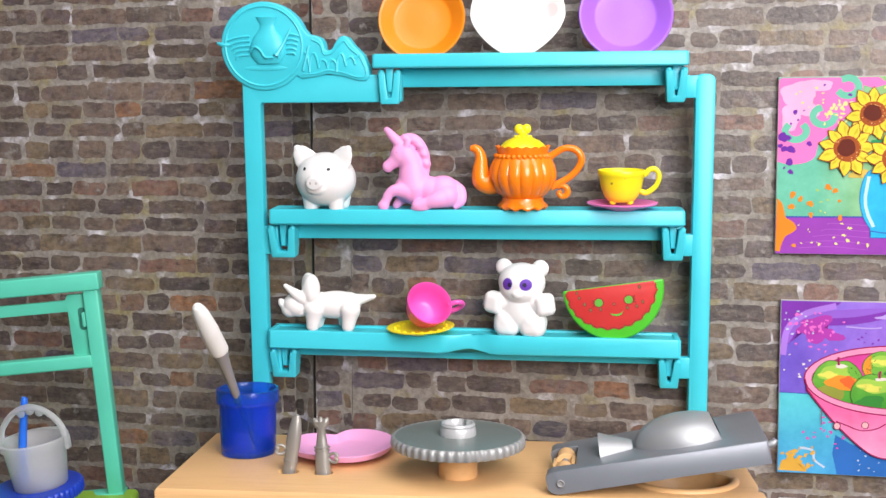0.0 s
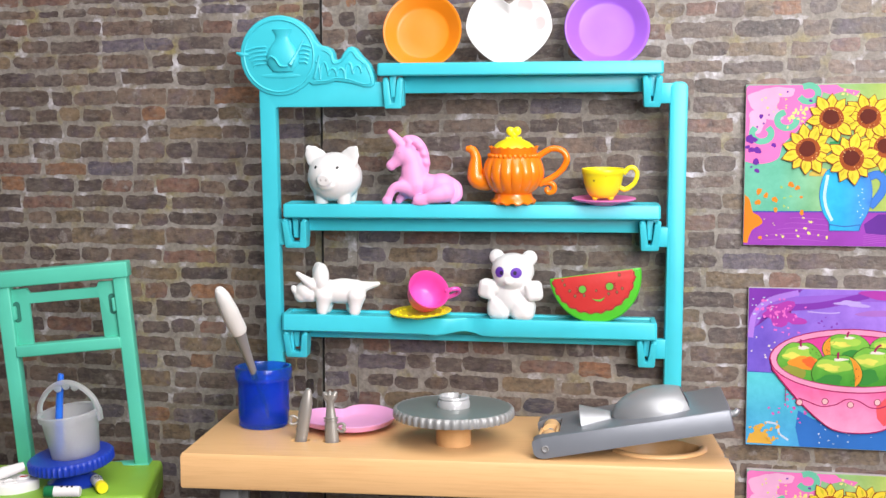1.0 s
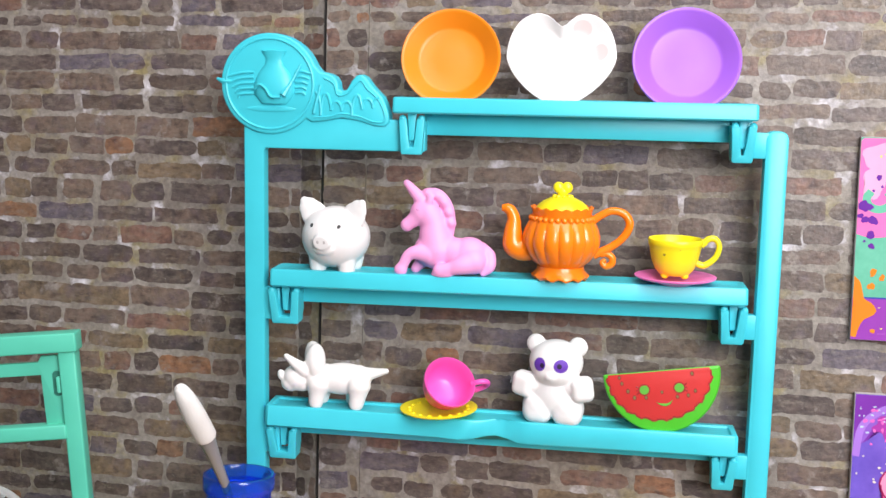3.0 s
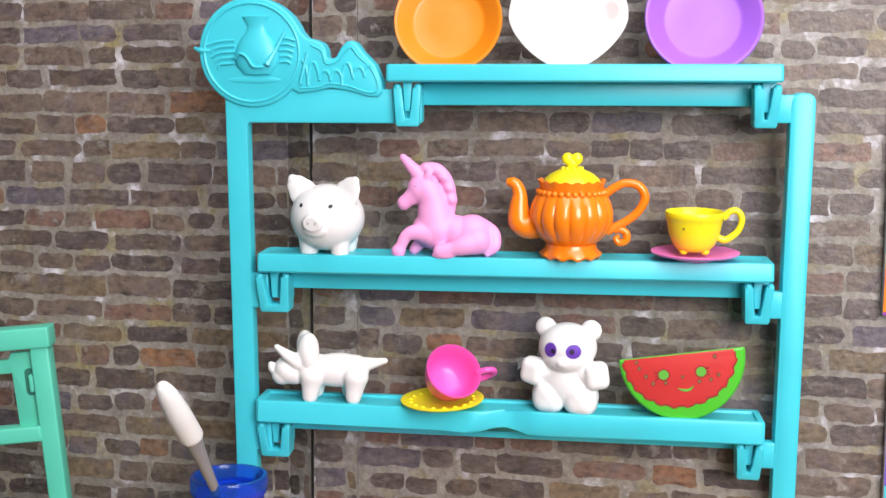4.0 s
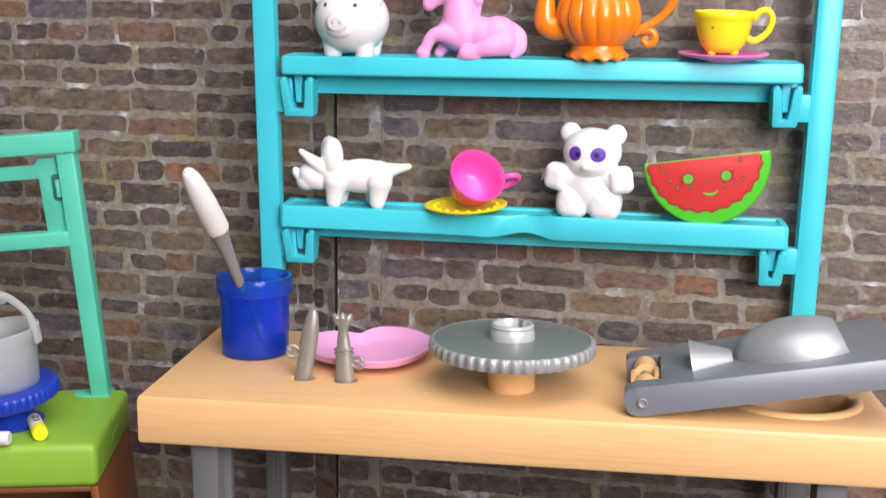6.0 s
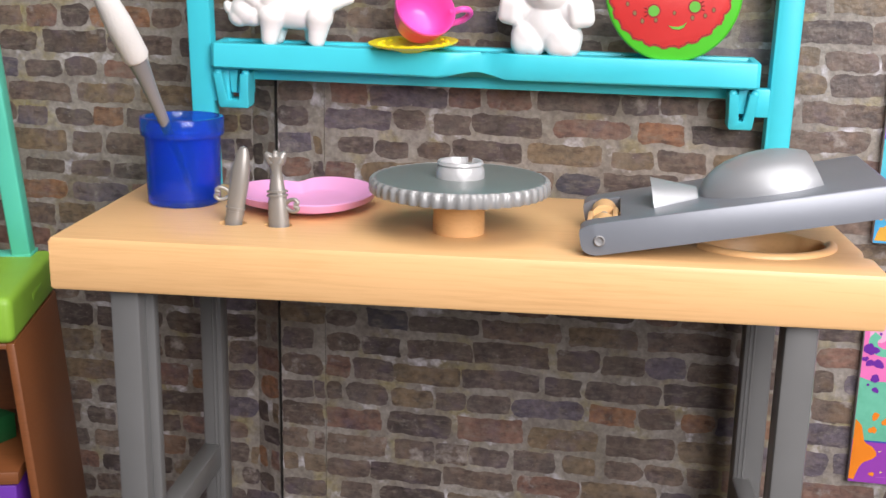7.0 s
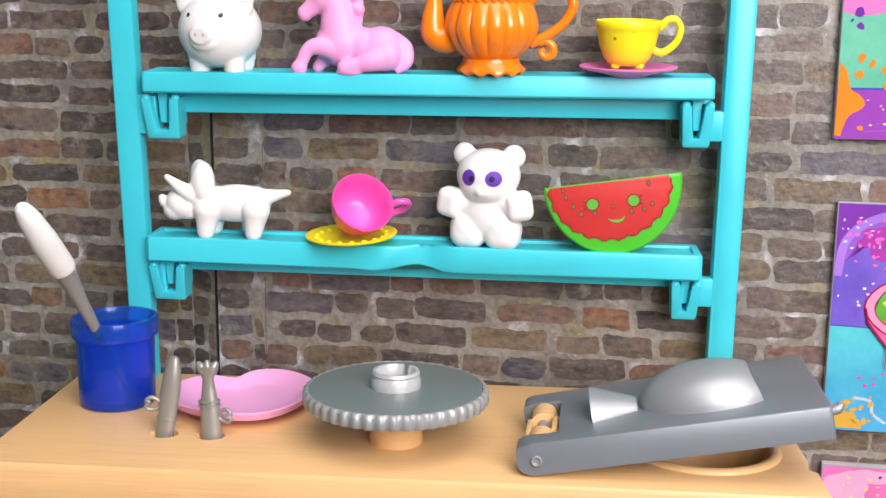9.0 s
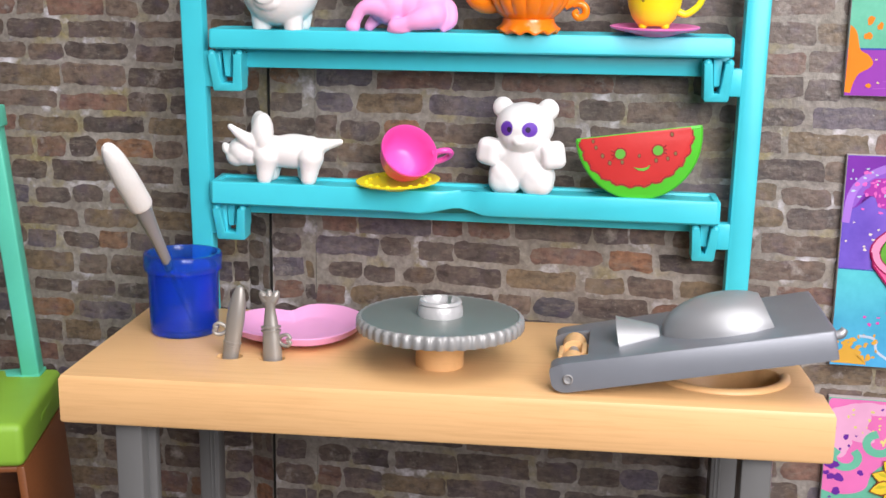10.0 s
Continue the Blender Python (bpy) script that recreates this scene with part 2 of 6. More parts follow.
    p.inputs["Roughness"].default_value = 0.42
    b = node(nt, "ShaderNodeBump", Strength=0.35, Distance=0.0005)
    nt.links.new(fine, b.inputs["Height"])
    nt.links.new(b.outputs["Normal"], p.inputs["Normal"])
    return m


def mortar_print(name):
    m, nt, p = material(name)
    pos = nt.nodes.new("ShaderNodeNewGeometry").outputs["Position"]
    big, _ = noise_mask(nt, pos, 40.0, 6.0, 0.3, 0.7)
    moss, _ = noise_mask(nt, pos, 70.0, 6.0, 0.52, 0.68)
    dirt, _ = noise_mask(nt, pos, 150.0, 5.0, 0.56, 0.8, 0.6)
    white, _ = noise_mask(nt, pos, 75.0, 6.0, 0.57, 0.70, 0.6)
    fine, _ = noise_mask(nt, pos, 500.0, 5.0, 0.2, 0.8, 0.6)
    col = mixed(nt, "MIX", big, (0.205, 0.182, 0.148), (0.325, 0.298, 0.272))
    col = mixed(nt, "MIX", moss, col, (0.26, 0.22, 0.11))
    worn, _ = noise_mask(nt, pos, 52.0, 6.0, 0.48, 0.66, 0.62)
    col = mixed(nt, "MIX", worn, col, mixed(nt, "MIX", 0.6, col, (0.155, 0.128, 0.112)))
    col = mixed(nt, "MIX", dirt, col, (0.15, 0.125, 0.11))
    col = mixed(nt, "MIX", white, col, (0.60, 0.58, 0.62))
    col = mixed(nt, "OVERLAY", 0.4, col, fine)
    nt.links.new(col, p.inputs["Base Color"])
    p.inputs["Roughness"].default_value = 0.5
    b = node(nt, "ShaderNodeBump", Strength=0.3, Distance=0.0005)
    nt.links.new(fine, b.inputs["Height"])
    nt.links.new(b.outputs["Normal"], p.inputs["Normal"])
    return m


TEAL = plastic("teal_plastic", (0.05, 0.585, 0.69), 0.38, 0.05)
MINT = plastic("mint_plastic", (0.10, 0.58, 0.42), 0.4, 0.06)
# darker copy of the mint, for shade painted where the slots open
SHADEMINT = plastic("deep_mint_recess", (0.03, 0.19, 0.14), 0.5, 0.06)
LIME = plastic("lime_plastic", (0.25, 0.48, 0.045), 0.45, 0.06)
GREY = plastic("grey_plastic", (0.145, 0.147, 0.145), 0.3, 0.06, coat=0.3)
STEEL = plastic("silver_plastic", (0.385, 0.40, 0.415), 0.42, 0.06, metallic=0.55)
PEWTER = plastic("pewter_plastic", (0.33, 0.315, 0.29), 0.36, 0.08, metallic=0.4)
SILVERGREY = plastic("silver_grey_plastic", (0.205, 0.222, 0.25), 0.32, 0.05, metallic=0.25)
DISCGREY = plastic("wheel_grey_plastic", (0.192, 0.222, 0.212), 0.3, 0.05, bump=0.01, metallic=0.2)
RIMGREY = plastic("rim_silver_plastic", (0.345, 0.35, 0.348), 0.4, 0.1, bump=0.4, grain=2600, metallic=0.25)
HUBGREY = plastic("hammered_silver_plastic", (0.55, 0.555, 0.56), 0.34, 0.1, bump=0.9, grain=2200, metallic=0.25)
HANDLE = plastic("grey_handle_plastic", (0.26, 0.26, 0.262), 0.42, 0.06)
PURPLE = plastic("purple_drawer_plastic", (0.14, 0.03, 0.36), 0.4, 0.06)
DARKGREEN = plastic("dark_green_plastic", (0.01, 0.17, 0.06), 0.35, 0.06)
ORANGE = plastic("orange_plastic", (0.95, 0.23, 0.008), 0.25, 0.04, coat=0.3)
AMBER = plastic("amber_plastic", (0.80, 0.245, 0.008), 0.38, 0.04)
VIOLET = plastic("violet_plastic", (0.36, 0.13, 0.70), 0.38, 0.04)
WHITE = plastic("white_plastic", (0.82, 0.81, 0.80), 0.42, 0.03)
HOTPINK = plastic("magenta_plastic", (0.90, 0.105, 0.47), 0.3, 0.04)
PALEPINK = plastic("pale_pink_plastic", (0.83, 0.38, 0.66), 0.38, 0.04)
YELLOW = plastic("yellow_plastic", (0.90, 0.78, 0.015), 0.33, 0.04)
GREEN = plastic("green_plastic", (0.075, 0.52, 0.025), 0.35, 0.05)
EYEGREEN = plastic("recessed_green_paint", (0.12, 0.46, 0.045), 0.5, 0.15)
RED = plastic("red_plastic", (0.60, 0.038, 0.036), 0.36, 0.1, bump=0.25, grain=2500)
DARKRED = plastic("dark_red_groove", (0.30, 0.02, 0.02), 0.5, 0.06)
SEED = plastic("olive_seed", (0.20, 0.15, 0.05), 0.5, 0.08)
TABLE = plastic("table_board", (0.05, 0.042, 0.038), 0.6, 0.2)
NAVY = plastic("blue_plastic", (0.012, 0.045, 0.42), 0.33, 0.06)
DARK = plastic("black_plastic", (0.015, 0.015, 0.017), 0.5, 0.05)
# near-black for the shade within the panel seam
BLACKGAP = plastic("dark_card_edge", (0.02, 0.018, 0.016), 0.8, 0.1)
WOOD = wood_plastic("tan_wood_plastic", (0.80, 0.49, 0.225), (0.705, 0.412, 0.178))
BROWN = wood_plastic("brown_wood_plastic", (0.21, 0.072, 0.024), (0.16, 0.054, 0.017))
BRICK = brick_print("brick_print")
ORANGEBRICK = brick_print("orange_brick_print", [(0.0, (0.22, 0.105, 0.055)), (0.5, (0.19, 0.10, 0.06))])
SLATEBRICK = brick_print("slate_brick_print", [(0.0, (0.042, 0.044, 0.062)), (0.5, (0.050, 0.050, 0.064))])
MORTAR = mortar_print("mortar_print")
PLASTER = plastic("room_plaster", (0.24, 0.235, 0.23), 0.9, 0.05)
BLUESHEET = plastic("blue_sheet", (0.035, 0.19, 0.82), 0.6, 0.25)


# ---- setting ----
def room():
    for name, dims in (("wall_north", (-90, 90, 80, 84, 0, 122)), ("wall_south", (-90, 90, -99, -95, 0, 122)),
                       ("wall_west", (-94, -90, -95, 80, 0, 122)), ("wall_east", (90, 94, -95, 80, 0, 122))):
        w = part(name, box(bmesh.new(), *dims, bevel=0), PLASTER)
        tagged(w, "plain grey plastered room wall", "wall", kind="structure")
    tagged(part("floor", box(bmesh.new(), -94, 94, -99, 84, -4, 0, bevel=0), TABLE), "plain brown floor under the toy furniture", "floor", kind="structure")
    tagged(part("ceiling", box(bmesh.new(), -94, 94, -99, 84, 122, 126, bevel=0), PLASTER), "plain grey ceiling", "ceiling", kind="structure")
    tagged(part("backdrop", box(bmesh.new(), -70, 70, 66, 67, 0, 75, bevel=0.2), BLUESHEET), "bright blue sheet hanging behind the brick panels", "backdrop", kind="structure")


LEFT, RIGHT = (-0.0785, 0.0, 48.03), (-0.0837, 0.0, 47.29)


def wall_matrix(plane, x, z):
    """The frame of a leaning panel at (x, z): its x along the panel, its -y towards the room."""
    a, b, c = plane
    ax = Vector((1, a, 0)).normalized()
    az = Vector((0, b, 1)).normalized()
    ay = az.cross(ax).normalized()
    az = ax.cross(ay)
    m = Matrix((ax, ay, az)).transposed().to_4x4()
    m.translation = Vector((x, a * x + b * z + c, z))
    return m


def in_metres(m):
    m = m.copy()
    m.translation = m.translation * CM
    return m


BRICK_MESH = {}


def brick_mesh(length, height, variant, mat):
    key = (round(length, 2), round(height, 2), variant, mat.name)
    if key not in BRICK_MESH:
        rnd = random.Random(str(key))
        bm = bmesh.new()
        r = min(rnd.choice((0.07, 0.1, 0.14, 0.2, 0.28)), length * 0.3, height * 0.45)
        pts = rounded(0, length, 0, height, r, 2)
        ph = [rnd.uniform(0, 6.28) for _ in range(4)]
        extra = []
        for i, (x, z) in enumerate(pts):
            nx, nz = pts[(i + 1) % len(pts)]
            steps = max(1, int(math.hypot(nx - x, nz - z) / 0.16))
            for k in range(steps):
                px, pz = x + (nx - x) * k / steps, z + (nz - z) * k / steps
                bow = 0.03 * math.sin(px * 1.9 + ph[0]) + 0.018 * math.sin(px * 5.3 + ph[1])
                extra.append((px + rnd.uniform(-0.03, 0.03) + 0.03 * math.sin(pz * 6 + ph[2]), pz + rnd.uniform(-0.028, 0.028) + bow))
        slab(bm, extra, -0.012, 0.0, 0)
        bm.transform(Matrix.Scale(CM, 4))
        bmesh.ops.recalc_face_normals(bm, faces=bm.faces)
        data = bpy.data.meshes.new("brick")
        bm.to_mesh(data)
        bm.free()
        data.materials.append(mat)
        BRICK_MESH[key] = data
    return BRICK_MESH[key]


# heights of the bed joints, from the floor up
LEFT_BEDS = (-0.2, 0.7, 1.65, 2.6, 3.55, 4.52, 5.55, 6.61, 7.74, 8.77, 9.75, 10.73, 11.7, 12.68, 13.66, 14.49, 15.55, 16.45, 17.32, 18.21, 19.15, 20.16, 21.0, 21.91,
             22.91, 23.76, 24.61, 25.46, 26.31, 27.32, 28.2, 29.04, 30.02, 30.92, 31.75, 32.58, 33.5, 34.13, 34.98)
RIGHT_BEDS = (-0.1, 0.85, 1.85, 2.8, 3.74, 4.72, 5.79, 6.75, 7.74, 8.74, 9.65, 10.55, 11.46, 12.36, 13.27, 14.17, 15.08, 15.98, 16.89, 17.78, 18.66, 19.44, 20.34, 21.28,
              22.2, 23.05, 23.98, 24.91, 25.71, 26.62, 27.52, 28.35, 29.29, 30.16, 30.97, 31.79, 32.72, 33.62, 34.2, 35.0)


# a few printed bricks are burnt orange, a few slate blue
SLATE = {"brick_panel_right": ((3.0, 14.5), (0.9, 18.2), (-3.6, 9.2))}
BURNT = {"brick_panel_right": ((5.9, 16.25), (2.4, 11.9), (-2.4, 20.6)), "brick_strip_left": ((-9.3, 22.2), (-9.3, 6.0)), "brick_panel_left": ((-12.2, 33.0),)}


def brick_panel(name, plane, x0, x1, top, beds, seed, label, near):
    """A card panel printed with courses of rough bricks, rows of long ones between rows of short ones."""
    m = wall_matrix(plane, 0, 0)
    root = new(name)
    root.matrix_world = in_metres(m)
    tagged(root, label, "wall", kind="structure")
    part("mortar_sheet", box(bmesh.new(), x0, x1, 0, 0.35, 0, top, 0), MORTAR, root)
    rnd = random.Random(seed)
    rest = bmesh.new()
    for k, (lo, hi) in enumerate(zip(beds, beds[1:])):
        lo, hi = max(lo, -0.1), min(hi, top + 0.1)
        x = x0 - rnd.uniform(0.0, 2.2)
        while x < x1:
            long_row = 0.78 if k % 2 else 0.22
            length = rnd.uniform(2.25, 2.85) if rnd.random() < long_row else rnd.uniform(1.1, 1.6)
            if any(x < u < x + length and lo < v < hi for u, v in BURNT.get(name, ()) + SLATE.get(name, ())):
                length = min(length, 1.5)
            a, b = max(x, x0 + 0.02), min(x + length, x1 - 0.02)
            joint = rnd.uniform(0.17, 0.29)
            h = round(hi - lo - joint, 1)
            z = lo + joint / 2 + rnd.uniform(-0.05, 0.05)
            if z < 0.02:
                h, z = round(h + z - 0.02, 1), 0.02
            h = min(h, round(top - z - 0.02, 1))
            if b - a > 0.3 and h > 0.15:
                burnt, slate = (any(a < u < b and lo < v < hi for u, v in spots.get(name, ())) for spots in (BURNT, SLATE))
                data = brick_mesh(round(b - a, 1), h, rnd.randrange(5), ORANGEBRICK if burnt else SLATEBRICK if slate else BRICK)
                if near[0] < a < near[1] and z > near[2]:
                    ob = new("brick", data)
                    ob.parent = root
                    ob.location = (a * CM, 0, z * CM)
                else:
                    had = len(rest.verts)
                    rest.from_mesh(data)
                    rest.verts.ensure_lookup_table()
                    for v in rest.verts[had:]:
                        v.co += Vector((a * CM, 0, z * CM))
            x += length + rnd.choice((0.03, 0.08, 0.13, 0.18, 0.24, 0.3))
    if len(rest.verts):
        rest.transform(Matrix.Scale(1 / CM, 4))
        part("far_bricks", rest, BRICK, root, smooth=False)["kind"] = "stuff"
    else:
        rest.free()
    return root


room()


# ---- display rack ----
def shelf_tray(parent, name, outline, top, bottom, rail, brackets, hook, forward=False, arch=None, deep=0.1):
    """One shelf: a rimmed tray on a rail between two U-shaped brackets."""
    n = len(outline)
    cx, cy = sum(p[0] for p in outline) / n, sum(p[1] for p in outline) / n

    def shrunk(d):
        return [(x - math.copysign(min(d, abs(x - cx)), x - cx), y - math.copysign(min(d, abs(y - cy)), y - cy)) for x, y in outline]

    bm = bmesh.new()
    rows = [(0.05, bottom), (0.0, bottom + 0.06), (0.015, top - 0.08), (0.04, top - 0.02), (0.09, top), (0.2, top), (0.24, top - 0.02), (0.26, top - deep)]
    loops = []
    for d, z in rows:
        lift = [arch[2] * max(0.0, 1 - ((x - arch[0]) / arch[1]) ** 2) if arch and y < 45.6 and z < bottom + 0.1 else 0.0 for x, y in outline]
        loops.append([bm.verts.new((x, y, z + k)) for (x, y), k in zip(shrunk(d), lift)])
    for lo, hi in zip(loops, loops[1:]):
        for i in range(n):
            bm.faces.new((lo[i], lo[(i + 1) % n], hi[(i + 1) % n], hi[i]))
    bm.faces.new(loops[0][::-1])
    bm.faces.new(loops[-1])
    shelf = part(name, bm, TEAL, parent)
    xa, xb = brackets[0][1], brackets[1][0]
    part("rail", box(bmesh.new(), xa - 0.1, xb + 0.1, 45.95, 46.2, rail - 0.17, bottom + 0.03, 0.05), TEAL, shelf)
    for i, (x0, x1) in enumerate(brackets):
        fy = 45.18 if forward and i == 0 else 45.38
        w, c = 0.25, (x0 + x1) / 2
        hi, lo = bottom + 0.03, hook - 0.08
        outer = [(x0 - 0.02, hi - 0.22), (x0 + 0.03, lo + 0.5), (x0 + 0.05, lo + 0.07), (x0 + 0.1, lo), (x1 - 0.1, lo), (x1 - 0.05, lo + 0.07), (x1 - 0.03, lo + 0.5), (x1 + 0.02, hi - 0.22)]
        inner = [(x1 - w, hi - 0.22), (x1 - w - 0.07, lo + 0.6), (x1 - w - 0.12, lo + 0.27), (x0 + w + 0.12, lo + 0.27), (x0 + w + 0.07, lo + 0.6), (x0 + w, hi - 0.22)]
        bm = slab(bmesh.new(), outer + inner, fy, 45.46 if fy < 45.3 else 46.05, 0.035)
        if fy > 45.3:
            for v in bm.verts:  # the arms reach forward towards their tops
                v.co.y -= 0.3 * (v.co.z - lo) / (hi - lo) if v.co.y < 45.8 else 0
        br = part("bracket", bm, TEAL, shelf)
        part("hook_tongue", slab(bmesh.new(), [(c - 0.16, hi), (c - 0.09, lo + 0.5), (c + 0.09, lo + 0.5), (c + 0.16, hi)], fy + 0.08, fy + 0.2, 0.03), TEAL, br)
        for kx in (x0 + 0.1, x1 - 0.1):
            part("hook_knob", ball(bmesh.new(), kx, fy + (0.13 if fy < 45.3 else -0.08), hi - 0.22, 0.14, 0.14, 0.14, u=14, v=8), TEAL, br)
        if fy > 45.3:
            part("hook_back", slab(bmesh.new(), [(x0 + 0.05, hi), (x0 + 0.05, lo + 0.42), (x1 - 0.05, lo + 0.42), (x1 - 0.05, hi)], 45.85, 46.2, 0.02), TEAL, br)
    return shelf


def display_rack():
    rack = thing("display_rack", 0, 0, 0, "turquoise plastic display rack with three shelves on the workbench", "shelf", on_rack=True)
    bm = slab(bmesh.new(), [(-9.62, 14.3), (-8.86, 14.3), (-8.86, 28.74), (-8.78, 28.82), (-2.96, 28.82), (-2.9, 28.88), (-2.9, 29.95), (-9.56, 29.95), (-9.62, 29.9)], 45.47, 46.0, 0.06, 3)
    part("post", bm, TEAL, rack, "tall post running into the crossbar under the badge")
    part("post", slab(bmesh.new(), rounded(8.99, 9.78, 14.3, 29.86, 0.3), 45.47, 46.0, 0.08), TEAL, rack)
    for z in (28.85, 22.42, 17.25):
        part("nib", box(bmesh.new(), 8.5, 9.2, 45.5, 45.9, z + 0.05, z + 0.95, 0.05), TEAL, rack)
    for z in (22.42, 17.25):
        part("nib", box(bmesh.new(), -9.0, -8.3, 45.5, 45.9, z, z + 1.2, 0.05), TEAL, rack)
    shelf_tray(rack, "shelf", rounded(-4.05, 8.67, 45.0, 46.55, 0.12, 3), 30.78, 30.2, 29.58, ((-3.8, -2.92), (7.8, 8.62)), 28.82, True)
    shelf_tray(rack, "shelf", rounded(-8.56, 8.67, 45.0, 46.55, 0.12, 3), 24.41, 23.76, 23.22, ((-8.62, -7.5), (7.78, 8.68)), 22.38, deep=0.03)
    front = [(-8.76, 45.12), (-8.64, 45.0), (-2.2, 44.95), (-1.4, 44.8), (-0.9, 44.78), (-0.4, 45.0), (0.0, 45.22), (0.4, 45.2), (0.8, 45.0), (1.3, 44.92), (8.5, 45.0), (8.62, 45.12), (8.62, 46.5), (-8.76, 46.5)]
    low = shelf_tray(rack, "shelf", front, 19.25, 18.44, 18.13, ((-8.7, -7.58), (7.76, 8.62)), 17.17, False, (-0.3, 0.95, 0.2), 0.1)
    low.matrix_local = pose(-8.6 * CM, 0, 19.23 * CM, 0, 0.55) @ pose(8.6 * CM, 0, -19.25 * CM)  # it sags to one side
    # sign board: a round badge with a scalloped plate, and plain raised shapes on it
    ring = circle(-8.62, 31.15, 1.82, 34, 22, 318)
    right = [(-7.05, 29.8), (-6.5, 29.86), (-5.95, 29.98), (-5.3, 29.88), (-4.7, 29.7), (-4.35, 29.7), (-4.2, 29.85), (-4.22, 30.2), (-4.45, 30.75), (-4.85, 31.15), (-5.08, 31.46), (-5.25, 31.54), (-5.42, 31.5), (-5.6, 31.3), (-5.76, 31.0), (-5.95, 30.93), (-6.07, 31.0), (-6.1, 31.25), (-6.22, 31.45), (-6.45, 31.56), (-6.75, 31.62)]
    sign = part("sign_board", slab(bmesh.new(), ring + right, 45.38, 46.1, 0.08, 3), TEAL, rack, "round pottery badge with a scalloped plate")
    bm = bmesh.new()
    tube(bm, [(-8.62 + 1.62 * math.cos(radians(a)), 45.38, 31.15 + 1.62 * math.sin(radians(a))) for a in range(38, 400, 12)], 0.05, 8, 3)
    part("ring_moulding", bm, TEAL, sign)
    body = [(0, 0), (0.42, 0.02), (0.64, 0.3), (0.66, 0.62), (0.5, 0.98), (0.3, 1.22), (0.27, 1.42), (0.42, 1.66), (0, 1.68)]
    part("vase_relief", lathe(bmesh.new(), body, 32), TEAL, sign, matrix=pose(-8.45, 45.4, 30.42) @ Matrix.Diagonal((1.15, 0.4, 1.15, 1)))
    part("table_relief", ball(bmesh.new(), -8.55, 45.4, 30.25, 0.98, 0.06, 0.13), TEAL, sign)
    part("brush_relief", tube(bmesh.new(), [(-8.05, 45.15, 30.75), (-7.75, 45.25, 31.25), (-7.45, 45.33, 31.85)], [0.13, 0.06, 0.03], 8, 5), TEAL, sign)
    for i in range(5):
        z = 31.5 - i * 0.19
        part("stroke_relief", tube(bmesh.new(), [(-10.2 + 0.1 * i, 45.39, z - 0.12), (-9.7, 45.36, z + 0.02), (-9.2, 45.37, z + 0.06)], 0.05, 8, 4), TEAL, sign)
        part("stroke_relief", tube(bmesh.new(), [(-7.65, 45.37, z + 0.1), (-7.4, 45.35, z + 0.12), (-7.1 - 0.05 * i, 45.38, z + 0.04)], 0.05, 8, 4), TEAL, sign)
    part("stroke_relief", tube(bmesh.new(), [(-10.62, 45.5, 31.3), (-10.35, 45.42, 31.22), (-9.95, 45.4, 31.2)], [0.05, 0.11, 0.06], 8, 4), TEAL, sign)
    part("swirl_relief", tube(bmesh.new(), [(-9.15, 45.22, 30.95), (-8.95, 45.12, 31.12), (-8.72, 45.12, 31.0), (-8.5, 45.12, 30.7), (-8.15, 45.14, 30.68)], 0.05, 8, 6), TEAL, sign)
    part("plate_moulding", tube(bmesh.new(), [(-7.0, 45.38, 29.98), (-6.4, 45.37, 30.02), (-5.95, 45.37, 30.14), (-5.3, 45.37, 30.04), (-4.75, 45.37, 29.86), (-4.4, 45.37, 29.9), (-4.38, 45.37, 30.2), (-4.62, 45.37, 30.68), (-5.0, 45.37, 31.02), (-5.25, 45.37, 31.32), (-5.5, 45.37, 31.12), (-5.75, 45.37, 30.85), (-6.1, 45.37, 30.8), (-6.25, 45.37, 31.2), (-6.6, 45.37, 31.4)], 0.032, 8, 5), TEAL, sign)
    # a raised squiggle in place of lettering
    wave = []
    for i in range(41):
        u = i / 40
        tall = 0.4 if u < 0.22 else (0.36 if 0.56 < u < 0.7 else 0.16)
        wave.append((-6.9 + 2.3 * u + 0.07 * math.sin(i * 0.95), 45.385, 30.5 - 0.1 * math.sin(u * 4) + tall * math.cos(i * 0.95)))
    part("squiggle_relief", tube(bmesh.new(), wave, 0.06, 8, 4), TEAL, sign)
    part("stem_relief", tube(bmesh.new(), [(-6.98, 45.36, 30.12), (-6.86, 45.36, 30.6), (-6.72, 45.38, 31.15)], 0.065, 8, 5), TEAL, sign)
    return rack


display_rack()


# ---- workbench ----
def ring_loft(bm, loops):
    """Join loops of equal length, one after another."""
    made = [[bm.verts.new(p) for p in loop] for loop in loops]
    n = len(made[0])
    for lo, hi in zip(made, made[1:]):
        for i in range(n):
            bm.faces.new((lo[i], lo[(i + 1) % n], hi[(i + 1) % n], hi[i]))
    return made


def inset_outline(pts, d):
    """Move a convex-ish outline inwards by d along its corner normals."""
    out = []
    n = len(pts)
    for i in range(n):
        p, q, r = Vector(pts[i - 1]), Vector(pts[i]), Vector(pts[(i + 1) % n])
        e1, e2 = (q - p).normalized(), (r - q).normalized()
        nrm = Vector((-(e1.y + e2.y), e1.x + e2.x))
        k = nrm.length
        nrm = nrm / k if k > 1e-6 else Vector((-e1.y, e1.x))
        c = max(nrm.dot(Vector((-e1.y, e1.x))), 0.5)
        out.append((q.x + nrm.x * d / c, q.y + nrm.y * d / c))
    return out


